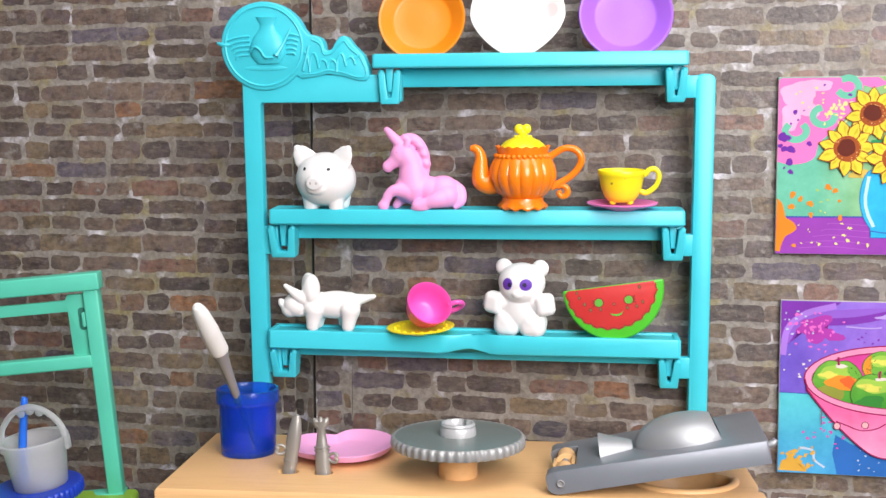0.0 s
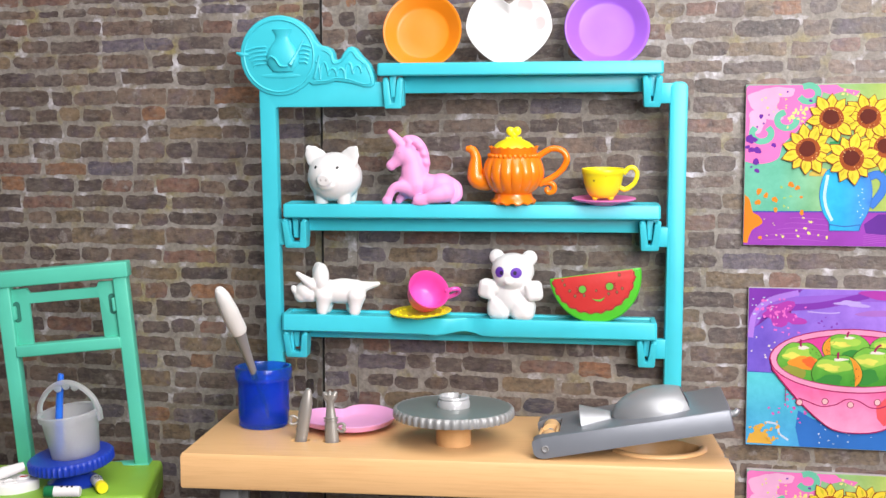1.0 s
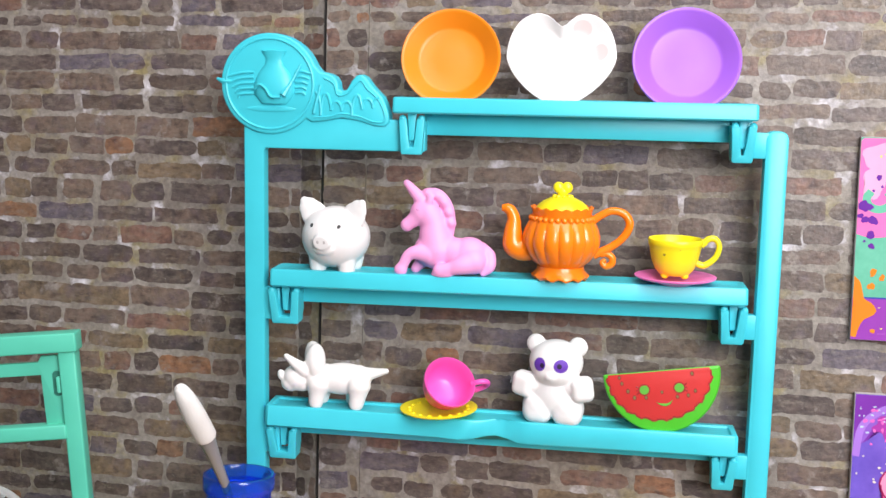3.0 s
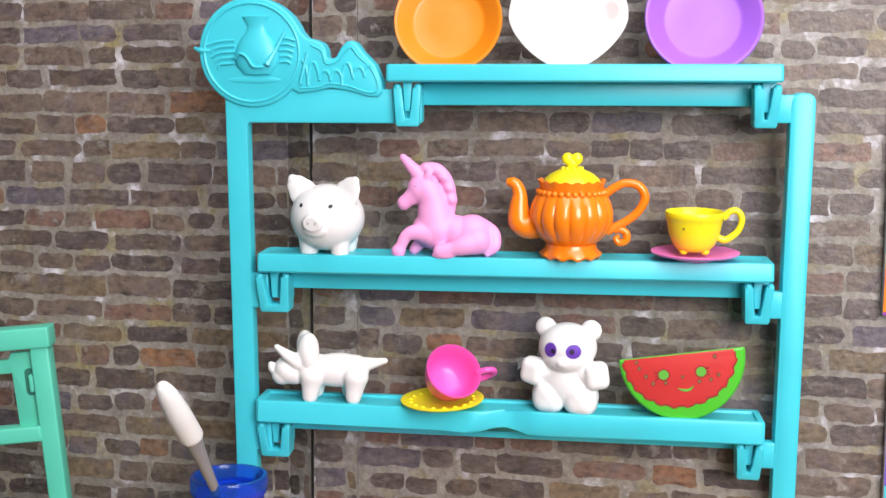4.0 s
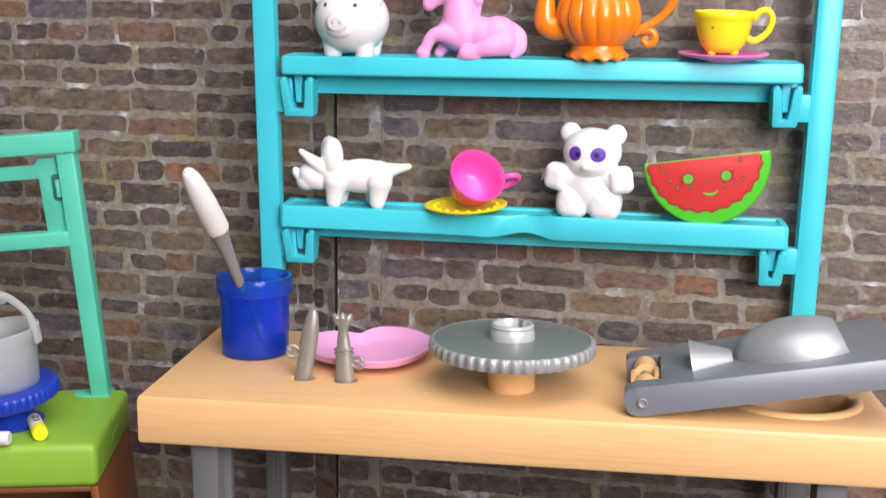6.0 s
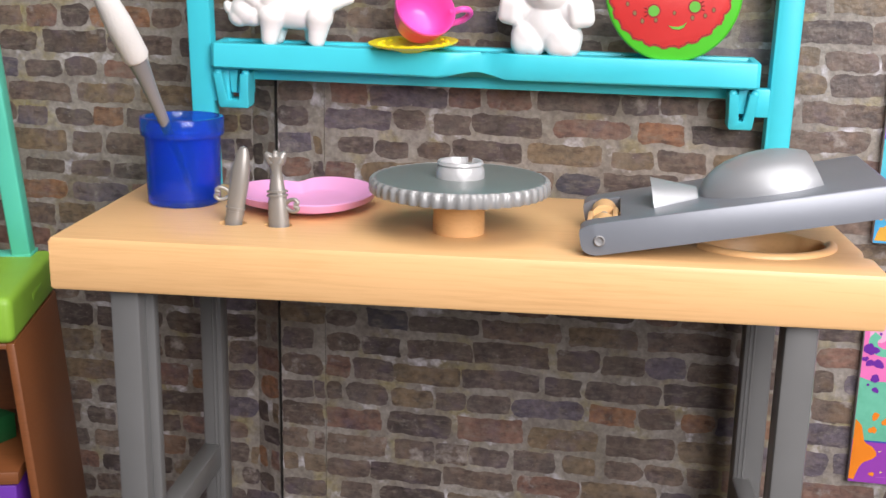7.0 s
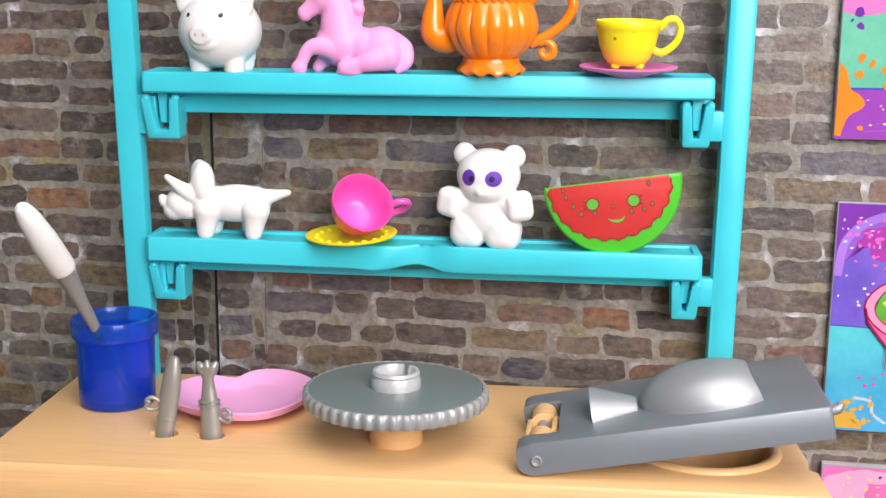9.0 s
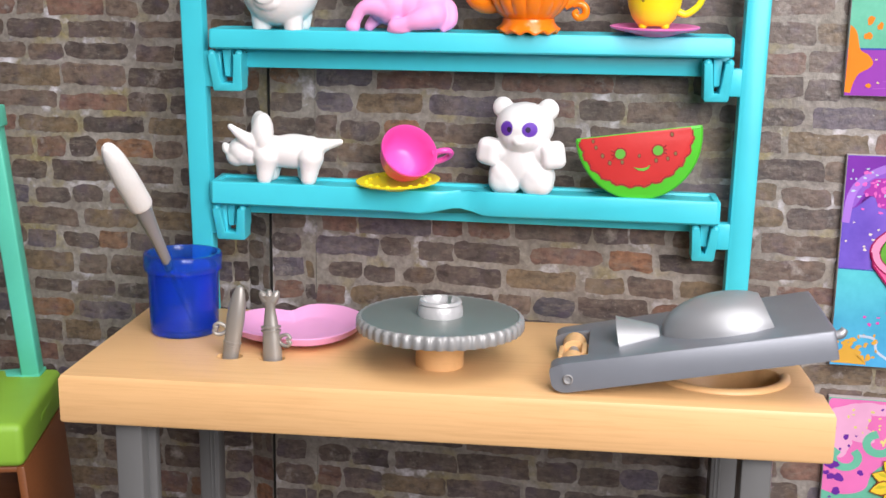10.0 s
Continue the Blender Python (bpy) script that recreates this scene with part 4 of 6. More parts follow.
def teapot():
    pot = thing("toy_teapot", 2.08, 45.55, 24.39, "glossy orange ribbed toy teapot with yellow lid", "teapot", on_rack=True)

    def ribs(a, r, z):
        deep = 0.075 * max(0.0, min(1.0, (z - 0.5) * 4, (2.2 - z) * 4))
        return r * (1 - deep * (1 - abs(math.sin(a * 8.0 + 0.4)) ** 0.5)), z

    prof = [(0, 0.42), (0.72, 0.44), (0.84, 0.52), (1.06, 0.7), (1.28, 0.98), (1.40, 1.3), (1.40, 1.55), (1.32, 1.85), (1.2, 2.08), (1.08, 2.2), (0.9, 2.22), (0, 2.2)]
    part("body", lathe(bmesh.new(), prof, 128, ribs), ORANGE, pot)

    def scallop(a, r, z):
        k = math.cos(a * 12) if z < 0.16 else 0
        return r * (1 + 0.03 * k), z + 0.05 * k

    part("foot", lathe(bmesh.new(), [(0, 0.1), (0.98, 0.06), (1.02, 0.13), (0.96, 0.24), (0.86, 0.36), (0.84, 0.5), (0, 0.5)], 132, scallop), ORANGE, pot)
    for i in range(30):
        a = 2 * math.pi * i / 30
        part("bead", ball(bmesh.new(), 1.09 * math.cos(a), 1.09 * math.sin(a), 2.22, 0.11, 0.11, 0.105, u=10, v=6), ORANGE, pot)

    def frill(a, r, z):
        k = math.cos(a * 18) if z > 2.5 else 0
        return r * (1 + 0.02 * k), z + 0.035 * k

    part("collar", lathe(bmesh.new(), [(1.0, 2.2), (1.04, 2.3), (1.06, 2.42), (1.1, 2.56), (1.11, 2.6), (1.06, 2.61), (0.98, 2.45), (0.95, 2.25)], 108, frill, closed=True), ORANGE, pot)
    lid = part("lid", lathe(bmesh.new(), [(0, 2.4), (0.96, 2.44), (0.96, 2.54), (0.88, 2.66), (0.7, 2.82), (0.42, 2.95), (0.22, 3.0), (0, 3.0)], 56), YELLOW, pot, "yellow domed lid")
    for i in range(9):
        a = 2 * math.pi * i / 9
        part("lid_bead", ball(bmesh.new(), 0.3 * math.cos(a), 0.3 * math.sin(a), 2.99, 0.09, 0.09, 0.07, u=10, v=6), YELLOW, lid)
    bm = bmesh.new()
    for s in (-1, 1):
        ball(bm, s * 0.145, 0, 3.3, 0.2, 0.14, 0.21, (0, s * 28, 0))
    ball(bm, 0, 0, 3.16, 0.2, 0.13, 0.22)
    part("heart_knob", bm, YELLOW, lid)
    part("spout", tube(bmesh.new(), [(-0.8, 0, 1.25), (-1.35, 0, 1.02), (-1.7, 0, 1.2), (-1.74, 0, 1.65), (-1.72, 0, 2.1), (-1.82, 0, 2.4), (-1.96, 0, 2.5)], [0.5, 0.42, 0.4, 0.33, 0.24, 0.2, 0.19], 20, 8), ORANGE, pot)
    part("spout_lip", tube(bmesh.new(), [(-1.82, 0, 2.44), (-1.98, 0, 2.5), (-2.16, 0, 2.52)], [0.19, 0.19, 0.11], 14, 5), ORANGE, pot)
    part("handle", tube(bmesh.new(), [(0.95, 0, 2.0), (1.3, 0, 2.3), (1.75, 0, 2.52), (2.2, 0, 2.42), (2.4, 0, 2.05), (2.2, 0, 1.6), (1.8, 0, 1.25), (1.15, 0, 0.9)], [0.15, 0.14, 0.14, 0.15, 0.15, 0.14, 0.14, 0.16], 14, 8), ORANGE, pot)
    part("curl", tube(bmesh.new(), [(1.42, 0, 0.95), (1.62, 0, 0.98), (1.82, 0, 0.86), (1.82, 0, 0.62), (1.62, 0, 0.52), (1.48, 0, 0.66), (1.6, 0, 0.76)], [0.12, 0.12, 0.13, 0.13, 0.12, 0.1, 0.08], 12, 6), ORANGE, pot)


teapot()

CUP = [(0, 0.0), (0.4, 0.0), (0.55, 0.05), (0.70, 0.22), (0.83, 0.52), (0.91, 0.88), (0.94, 1.0), (0.965, 1.03), (0.985, 1.2), (0.96, 1.24), (0.92, 1.2), (0.85, 0.8), (0.74, 0.44), (0.6, 0.24), (0.4, 0.16), (0, 0.14)]


def tea_cup(parent, mat, wide=1.0, tall=1.0):
    grow = Matrix.Diagonal((wide, wide, tall, 1))
    part("bowl", lathe(bmesh.new(), CUP, 56), mat, parent, matrix=grow)
    part("handle", tube(bmesh.new(), [(0.78, 0, 0.42), (1.05, 0, 0.36), (1.42, 0, 0.62), (1.55, 0, 1.0), (1.4, 0, 1.25), (1.15, 0, 1.24), (0.92, 0, 1.02)], [0.11, 0.11, 0.105, 0.105, 0.105, 0.105, 0.11], 12, 7), mat, parent, matrix=grow)
    part("thumb_rest", ball(bmesh.new(), 1.02, 0, 1.1, 0.12, 0.1, 0.1, u=12, v=8), mat, parent, matrix=grow)


SPECKLED = spotted("yellow_cup_paint", (0.92, 0.82, 0.015), [(-0.42, -0.8, 0.82, (0.05, 0.2, 0.05), (0.30, 0.26, 0.03)), (0.1, -0.95, 1.02, (0.02, 0.2, 0.02), (0.45, 0.36, 0.03))], 0.35, 0.03)
cup = thing("tea_cup", 6.1, 45.5, 24.71, "yellow plastic toy tea cup with a dark speck", "cup", "toy tea cups", on_rack=True)
tea_cup(cup, SPECKLED, 0.98, 1.06)
for a in (35, 145, 215, 325):
    part("foot", ball(bmesh.new(), 0.42 * math.cos(radians(a)), 0.42 * math.sin(radians(a)), 0.02, 0.15, 0.15, 0.12, u=12, v=8), SPECKLED, cup)


def saucer(x, y, z, mat, label, rx=0, ry=0, dots=False):
    ob = thing("saucer", x, y, z, label, "saucer", "toy saucers", rx=rx, ry=ry, on_rack=True)
    part("dish", lathe(bmesh.new(), [(0, 0), (0.6, 0), (0.68, 0.06), (1.3, 0.2), (1.42, 0.25), (1.44, 0.3), (1.38, 0.32), (0.75, 0.17), (0.6, 0.13), (0, 0.13)], 64), mat, ob)
    if dots:
        for i in range(18):
            a = 2 * math.pi * i / 18
            part("dot", ball(bmesh.new(), 1.1 * math.cos(a), 1.1 * math.sin(a), 0.26, 0.09, 0.09, 0.05, u=10, v=6), mat, ob)
    return ob


SAUCERPINK = plastic("pink_saucer_plastic", (0.88, 0.20, 0.58), 0.33, 0.04)
saucer(6.15, 45.5, 24.39, SAUCERPINK, "pink plastic toy saucer under the yellow cup")

# ---- the lower shelf ----
def dinosaur(bm):
    ball(bm, 0.25, 0, 1.12, 1.12, 0.56, 0.6, (0, -2, 0), u=32, v=20)
    ball(bm, -0.42, 0, 1.1, 0.66, 0.55, 0.56)
    limb(bm, [(0.85, 0, 1.26), (1.2, 0, 1.34), (1.6, 0, 1.42), (1.92, -0.05, 1.5)], [0.42, 0.27, 0.17, 0.11])
    for x, y in ((-0.66, -0.3), (-0.6, 0.34), (0.88, -0.3), (0.6, 0.34)):
        limb(bm, [(x + 0.05, y, 0.98), (x + 0.01, y * 1.1, 0.55), (x - 0.03, y * 1.15, 0.26)], [0.46, 0.33, 0.28])
    # head with a chin and a snub nose horn
    ball(bm, -1.44, -0.16, 1.12, 0.55, 0.5, 0.5, (0, 12, 0), u=28, v=18)
    ball(bm, -1.68, -0.2, 0.92, 0.38, 0.38, 0.33)
    ball(bm, -1.25, -0.14, 0.9, 0.38, 0.38, 0.3)
    limb(bm, [(-1.88, -0.22, 1.06), (-2.02, -0.26, 1.2), (-2.06, -0.28, 1.3)], [0.19, 0.17, 0.13])
    # the brow horn
    limb(bm, [(-1.1, -0.42, 1.48), (-1.42, -0.5, 1.72), (-1.78, -0.54, 2.02)], [0.27, 0.2, 0.1])
    # the neck frill: two round lobes with a groove between them
    ball(bm, -0.74, -0.26, 1.8, 0.38, 0.46, 0.68, (-4, 4, 28), u=28, v=18)
    ball(bm, -0.9, 0.12, 1.86, 0.33, 0.46, 0.62, (-4, -4, 24), u=28, v=18)
    ball(bm, -0.84, -0.1, 1.3, 0.42, 0.5, 0.46)


CLAYSKIN = spotted("white_modelled_clay", (0.83, 0.82, 0.80), [], 0.6, 0.2)
figurine("dinosaur_figurine", -6.16, 45.65, 19.12, "white horned dinosaur figurine standing on four legs", "figurine", dinosaur, CLAYSKIN, 0.03, 12)

saucer(-2.22, 45.5, 19.09, YELLOW, "yellow dotted toy saucer under a tipped pink cup", ry=-2, dots=True)
tipped = thing("tea_cup", 0, 0, 0, "magenta plastic toy tea cup tipped over on a yellow saucer", "cup", "toy tea cups")
tipped.matrix_world = RACK @ look((-0.0226, 0.4593, 0.1976), (-0.0266, 0.4662, 0.1916), -6)
tea_cup(tipped, HOTPINK)


def panda(bm):
    ball(bm, 0.03, 0, 2.32, 1.0, 0.86, 0.82, u=32, v=20)
    ball(bm, 0.02, -0.1, 2.0, 0.84, 0.76, 0.58, u=28, v=18)
    ball(bm, 0.02, -0.74, 1.92, 0.24, 0.2, 0.18)
    ball(bm, 0, 0, 1.12, 0.9, 0.64, 0.95, u=32, v=20)
    for s in (-1, 1):
        ball(bm, s * 0.78 + 0.03, 0.05, 2.92, 0.37, 0.2, 0.37)
        # seated legs: short thick stubs with flat soles
        ball(bm, s * 0.55, -0.12, 0.66, 0.6, 0.58, 0.6, u=28, v=18)
        box(bm, s * 0.55 - 0.57, s * 0.55 + 0.57, -0.68, 0.3, 0.02, 0.98, 0.42, 5)
        # blunt paws with flat ends
        paw = box(bmesh.new(), -0.45, 0.38, -0.36, 0.36, -0.46, 0.46, 0.26, 5)
        paw.transform(pose(s * 1.12, -0.26, 1.46, 0, s * -8, s * 14) @ (Matrix.Identity(4) if s > 0 else Matrix.Scale(-1, 4, (1, 0, 0))))
        had = bpy.data.meshes.new("paw")
        paw.to_mesh(had)
        paw.free()
        bm.from_mesh(had)
        bpy.data.meshes.remove(had)
        limb(bm, [(s * 0.5, -0.05, 1.5), (s * 0.8, -0.15, 1.48)], [0.44, 0.42])


PANDASKIN = spotted("white_panda_paint", (0.83, 0.82, 0.81), [(-0.40, -0.7, 2.34, (0.24, 0.5, 0.27, 25), (0.13, 0.04, 0.42)), (0.38, -0.7, 2.34, (0.27, 0.5, 0.26, -20), (0.13, 0.04, 0.42)), (-0.30, -0.8, 2.32, (0.09, 0.3, 0.1), (0.02, 0.01, 0.05)), (0.34, -0.8, 2.34, (0.09, 0.3, 0.1), (0.02, 0.01, 0.05))], 0.6, 0.1)
figurine("panda_figurine", 2.02, 45.7, 18.98, "white panda figurine with purple eye patches", "figurine", panda, PANDASKIN, 0.034, 10, -12)


def watermelon():
    ob = thing("watermelon_toy", 5.95, 45.15, 20.2, "smiling watermelon slice toy, red flesh and green rind", "toy", ry=-8, rz=0, on_rack=True)
    w, h = 2.07, 2.2
    rind = [(w * math.cos(a), 1.0 + h * math.sin(a)) for a in (math.pi + math.pi * i / 36 for i in range(37))]
    shell = slab(bmesh.new(), rind + [(w * 0.995, 1.1), (w * 0.97, 1.12), (-w * 0.97, 1.12), (-w * 0.995, 1.1)], -0.02, 0.6, 0.1, 3)
    for v in shell.verts:  # the cut falls away behind the face
        if v.co.z > 0.95:
            v.co.z -= 0.45 * max(0.0, v.co.y - 0.04)
    part("rind", shell, GREEN, ob, "bright green rind")
    flesh, groove = [], []
    for i in range(61):
        a = math.pi + math.pi * i / 60
        k = 0.875 + 0.018 * math.sin(i * 1.25) + 0.008 * math.sin(i * 2.9)
        for line, g in ((flesh, 0.0), (groove, 0.028)):
            line.append((w * (k + g) * math.cos(a) - 0.09, 1.0 + h * (k + g - 0.115) * math.sin(a)))
    # no groove is cut: its darkness is put into a dark red sheet
    edge = part("flesh_groove", slab(bmesh.new(), groove, -0.035, 0.1, 0), DARKRED, ob, "dark red sheet standing for the groove round the flesh")
    fl = part("flesh", slab(bmesh.new(), flesh + [(flesh[-1][0], 1.085), (flesh[0][0], 1.085)], -0.05, 0.1, 0.015, 2), RED, ob, "red flesh with a wavy edge")
    for x, z in ((-0.66, 0.46), (0.57, 0.44)):
        sx = -1 if x < 0 else 1
        part("eye_rim", slab(bmesh.new(), circle(x, z, 0.215, 24), -0.056, 0.0, 0), DARKRED, fl)
        part("eye", slab(bmesh.new(), circle(x, z, 0.165, 24), -0.062, 0.0, 0), EYEGREEN, fl, "green round eye")
        for s in (-1, 0, 1):
            part("eyelash", tube(bmesh.new(), [(x + sx * 0.19, -0.05, z + 0.09 * s), (x + sx * 0.28, -0.05, z + 0.14 * s)], 0.026, 6, 2), DARKRED, fl)
    smile = [(-0.27, -0.03), (-0.12, -0.08), (0.05, -0.1), (0.18, -0.07), (0.29, 0.01), (0.2, -0.14), (0.05, -0.19), (-0.13, -0.15)]
    part("mouth_rim", slab(bmesh.new(), [(0.02 + (x - 0.02) * 1.12, -0.11 + (z + 0.11) * 1.3) for x, z in smile], -0.056, 0.0, 0), DARKRED, fl)
    part("mouth", slab(bmesh.new(), smile, -0.062, 0.0, 0), EYEGREEN, fl, "green smiling mouth")
    for x, z, r in ((-0.05, 0.33, 0.07), (-1.5, 0.98, 0.075), (-1.43, 0.76, 0.08), (-1.24, 0.46, 0.09), (-1.03, 0.2, 0.09), (-0.62, 0.18, 0.085), (1.06, 0.92, 0.085), (1.12, 0.28, 0.08), (0.86, 0.14, 0.08), (0.48, 0.12, 0.085)):
        oval = lambda k: [(x + r * k * 0.85 * math.cos(a), z + r * k * 1.15 * math.sin(a)) for a in (2 * math.pi * i / 12 for i in range(12))]
        sd = part("seed", slab(bmesh.new(), oval(1.0), -0.056, 0.0, 0), DARKRED, fl)
        part("seed_heart", slab(bmesh.new(), oval(0.6), -0.062, 0.0, 0), SEED, sd)


watermelon()


# ---- things on the workbench ----
def paint_pot():
    pot = thing("plastic_tub", -9.15, 42.95, 14.3, "translucent blue plastic tub on the workbench", "tub")
    part("tub_wall", lathe(bmesh.new(), [(0, 0), (1.06, 0), (1.13, 0.08), (1.17, 2.1), (1.17, 2.3), (1.1, 2.3), (1.06, 0.25), (0.98, 0.16), (0, 0.16)], 64), BLUECLEAR, pot)
    part("rim_band", lathe(bmesh.new(), [(1.175, 2.1), (1.27, 2.16), (1.29, 2.25), (1.29, 2.66), (1.26, 2.72), (1.15, 2.72), (1.105, 2.6), (1.105, 2.2)], 64, closed=True), BLUERIM, pot)


paint_pot()


def sponge_brush():
    br = thing("sponge_brush", -9.1, 43.2, 14.55, "white foam brush with grey handle leaning in a tub", "brush")
    part("handle", tube(bmesh.new(), [(0.05, 0.2, 0.0), (-0.12, -0.9, 1.7), (-0.25, -2.2, 3.4), (-0.36, -3.1, 4.6)], [0.08, 0.13, 0.2, 0.31], 18, 6), HANDLE, br)
    part("foam_tip", tube(bmesh.new(), [(-0.33, -2.98, 4.45), (-0.36, -3.05, 4.55), (-0.5, -3.75, 5.4), (-0.62, -4.3, 6.1), (-0.68, -4.55, 6.42), (-0.7, -4.64, 6.52)], [0.28, 0.38, 0.38, 0.31, 0.2, 0.07], 20, 6), FOAM, br)


sponge_brush()


def pottery_wheel():
    w = thing("pottery_wheel", -0.2, 40.5, 14.3, "silver toy pottery wheel with a ribbed rim on a tan foot", "pottery wheel")
    part("foot", lathe(bmesh.new(), [(0, 0), (0.73, 0), (0.75, 0.05), (0.73, 1.25), (0, 1.25)], 48), WOOD, w)
    part("disc", lathe(bmesh.new(), [(0, 1.22), (2.4, 1.22), (2.44, 1.27), (2.44, 1.54), (2.40, 1.6), (2.2, 1.615), (0, 1.6)], 96), DISCGREY, w)
    def teeth(a, r, z):
        return r + (0.03 * max(-1.0, min(1.0, 2.2 * math.sin(a * 46))) if r > 2.45 else 0), z
    part("ribbed_rim", lathe(bmesh.new(), [(2.38, 1.2), (2.52, 1.2), (2.56, 1.26), (2.55, 1.52), (2.48, 1.6), (2.42, 1.605), (2.38, 1.45)], 368, teeth, closed=True), RIMGREY, w)
    hub = bmesh.new()
    n = 60
    a0, a1 = radians(75), radians(415)
    secs = [(0.5, 1.54), (0.68, 1.54), (0.70, 1.64), (0.69, 1.84), (0.63, 1.95), (0.67, 2.0), (0.63, 2.08), (0.55, 2.08), (0.5, 1.95)]
    loops = []
    for i in range(n + 1):
        a = a0 + (a1 - a0) * i / n
        loops.append([hub.verts.new((r * math.cos(a), r * math.sin(a), z)) for r, z in secs])
    k = len(secs)
    for lo, hi in zip(loops, loops[1:]):
        for j in range(k):
            hub.faces.new((lo[j], lo[(j + 1) % k], hi[(j + 1) % k], hi[j]))
    hub.faces.new(loops[0])
    hub.faces.new(loops[-1][::-1])
    part("hub", hub, HUBGREY, w, "bright silver open ring hub")
    part("hub_floor", lathe(bmesh.new(), [(0, 1.56), (0.56, 1.56), (0.56, 1.68), (0, 1.68)], 40), HUBGREY, w)


pottery_wheel()


def tool(x, y, label, lean, profile, loop_side, loop_z, fork):
    t = thing("modelling_tool", x, y, 13.5, label, "clay tool", "clay tools in the bench holes", ry=lean, rx=-4)
    stem = bmesh.new()
    lathe(stem, profile, 24)
    stem.transform(Matrix.Diagonal((1, 0.7, 1, 1)))
    part("stem", stem, PEWTER, t)
    for z in (1.12, 1.24) if not fork else (1.66, 1.78):
        r = [q[0] for q in profile if q[1] <= z][-1]
        ring = lathe(bmesh.new(), [(r * 0.9, z - 0.03), (r * 1.12, z - 0.03), (r * 1.12, z + 0.03), (r * 0.9, z + 0.03)], 24, closed=True)
        ring.transform(Matrix.Diagonal((1, 0.72, 1, 1)))
        part("collar_ring", ring, PEWTER, t)
    s = loop_side
    for dz, k in ((0.14, 1), (-0.14, -1)):
        part("clip_hook", tube(bmesh.new(), [(s * 0.2, 0, loop_z), (s * 0.34, -0.04, loop_z + dz), (s * 0.52, -0.08, loop_z + dz * 1.25), (s * 0.62, -0.1, loop_z + dz * 0.5), (s * 0.5, -0.1, loop_z + dz * 0.22)], 0.06, 10, 5), PEWTER, t)
    if fork:
        for q in (-1, 0, 1):
            part("prong", tube(bmesh.new(), [(q * 0.1, 0, 2.6), (q * 0.2, 0, 2.78), (q * 0.29, 0, 2.9 + 0.05 * (q == 0))], [0.16, 0.14, 0.06], 10, 4), PEWTER, t)
    return t


tool(-6.93, 40.39, "grey plastic clay knife standing in a bench hole", 8, [(0, 0), (0.24, 0), (0.26, 1.2), (0.27, 1.5), (0.29, 1.95), (0.27, 2.4), (0.2, 2.8), (0.12, 3.02), (0, 3.08)], -1, 1.6, False)
tool(-5.42, 40.37, "grey plastic forked clay tool standing in a bench hole", -3, [(0, 0), (0.29, 0), (0.31, 0.9), (0.28, 1.5), (0.24, 1.8), (0.2, 2.1), (0.16, 2.4), (0.24, 2.68), (0.27, 2.78), (0, 2.8)], 1, 1.36, True)

heart_dish("heart_plate", 2.25, PALEPINK, "pale pink heart-shaped plate lying on the workbench", pose(-5.1, 42.75, 14.3, 2, 0, 28), 0.55)


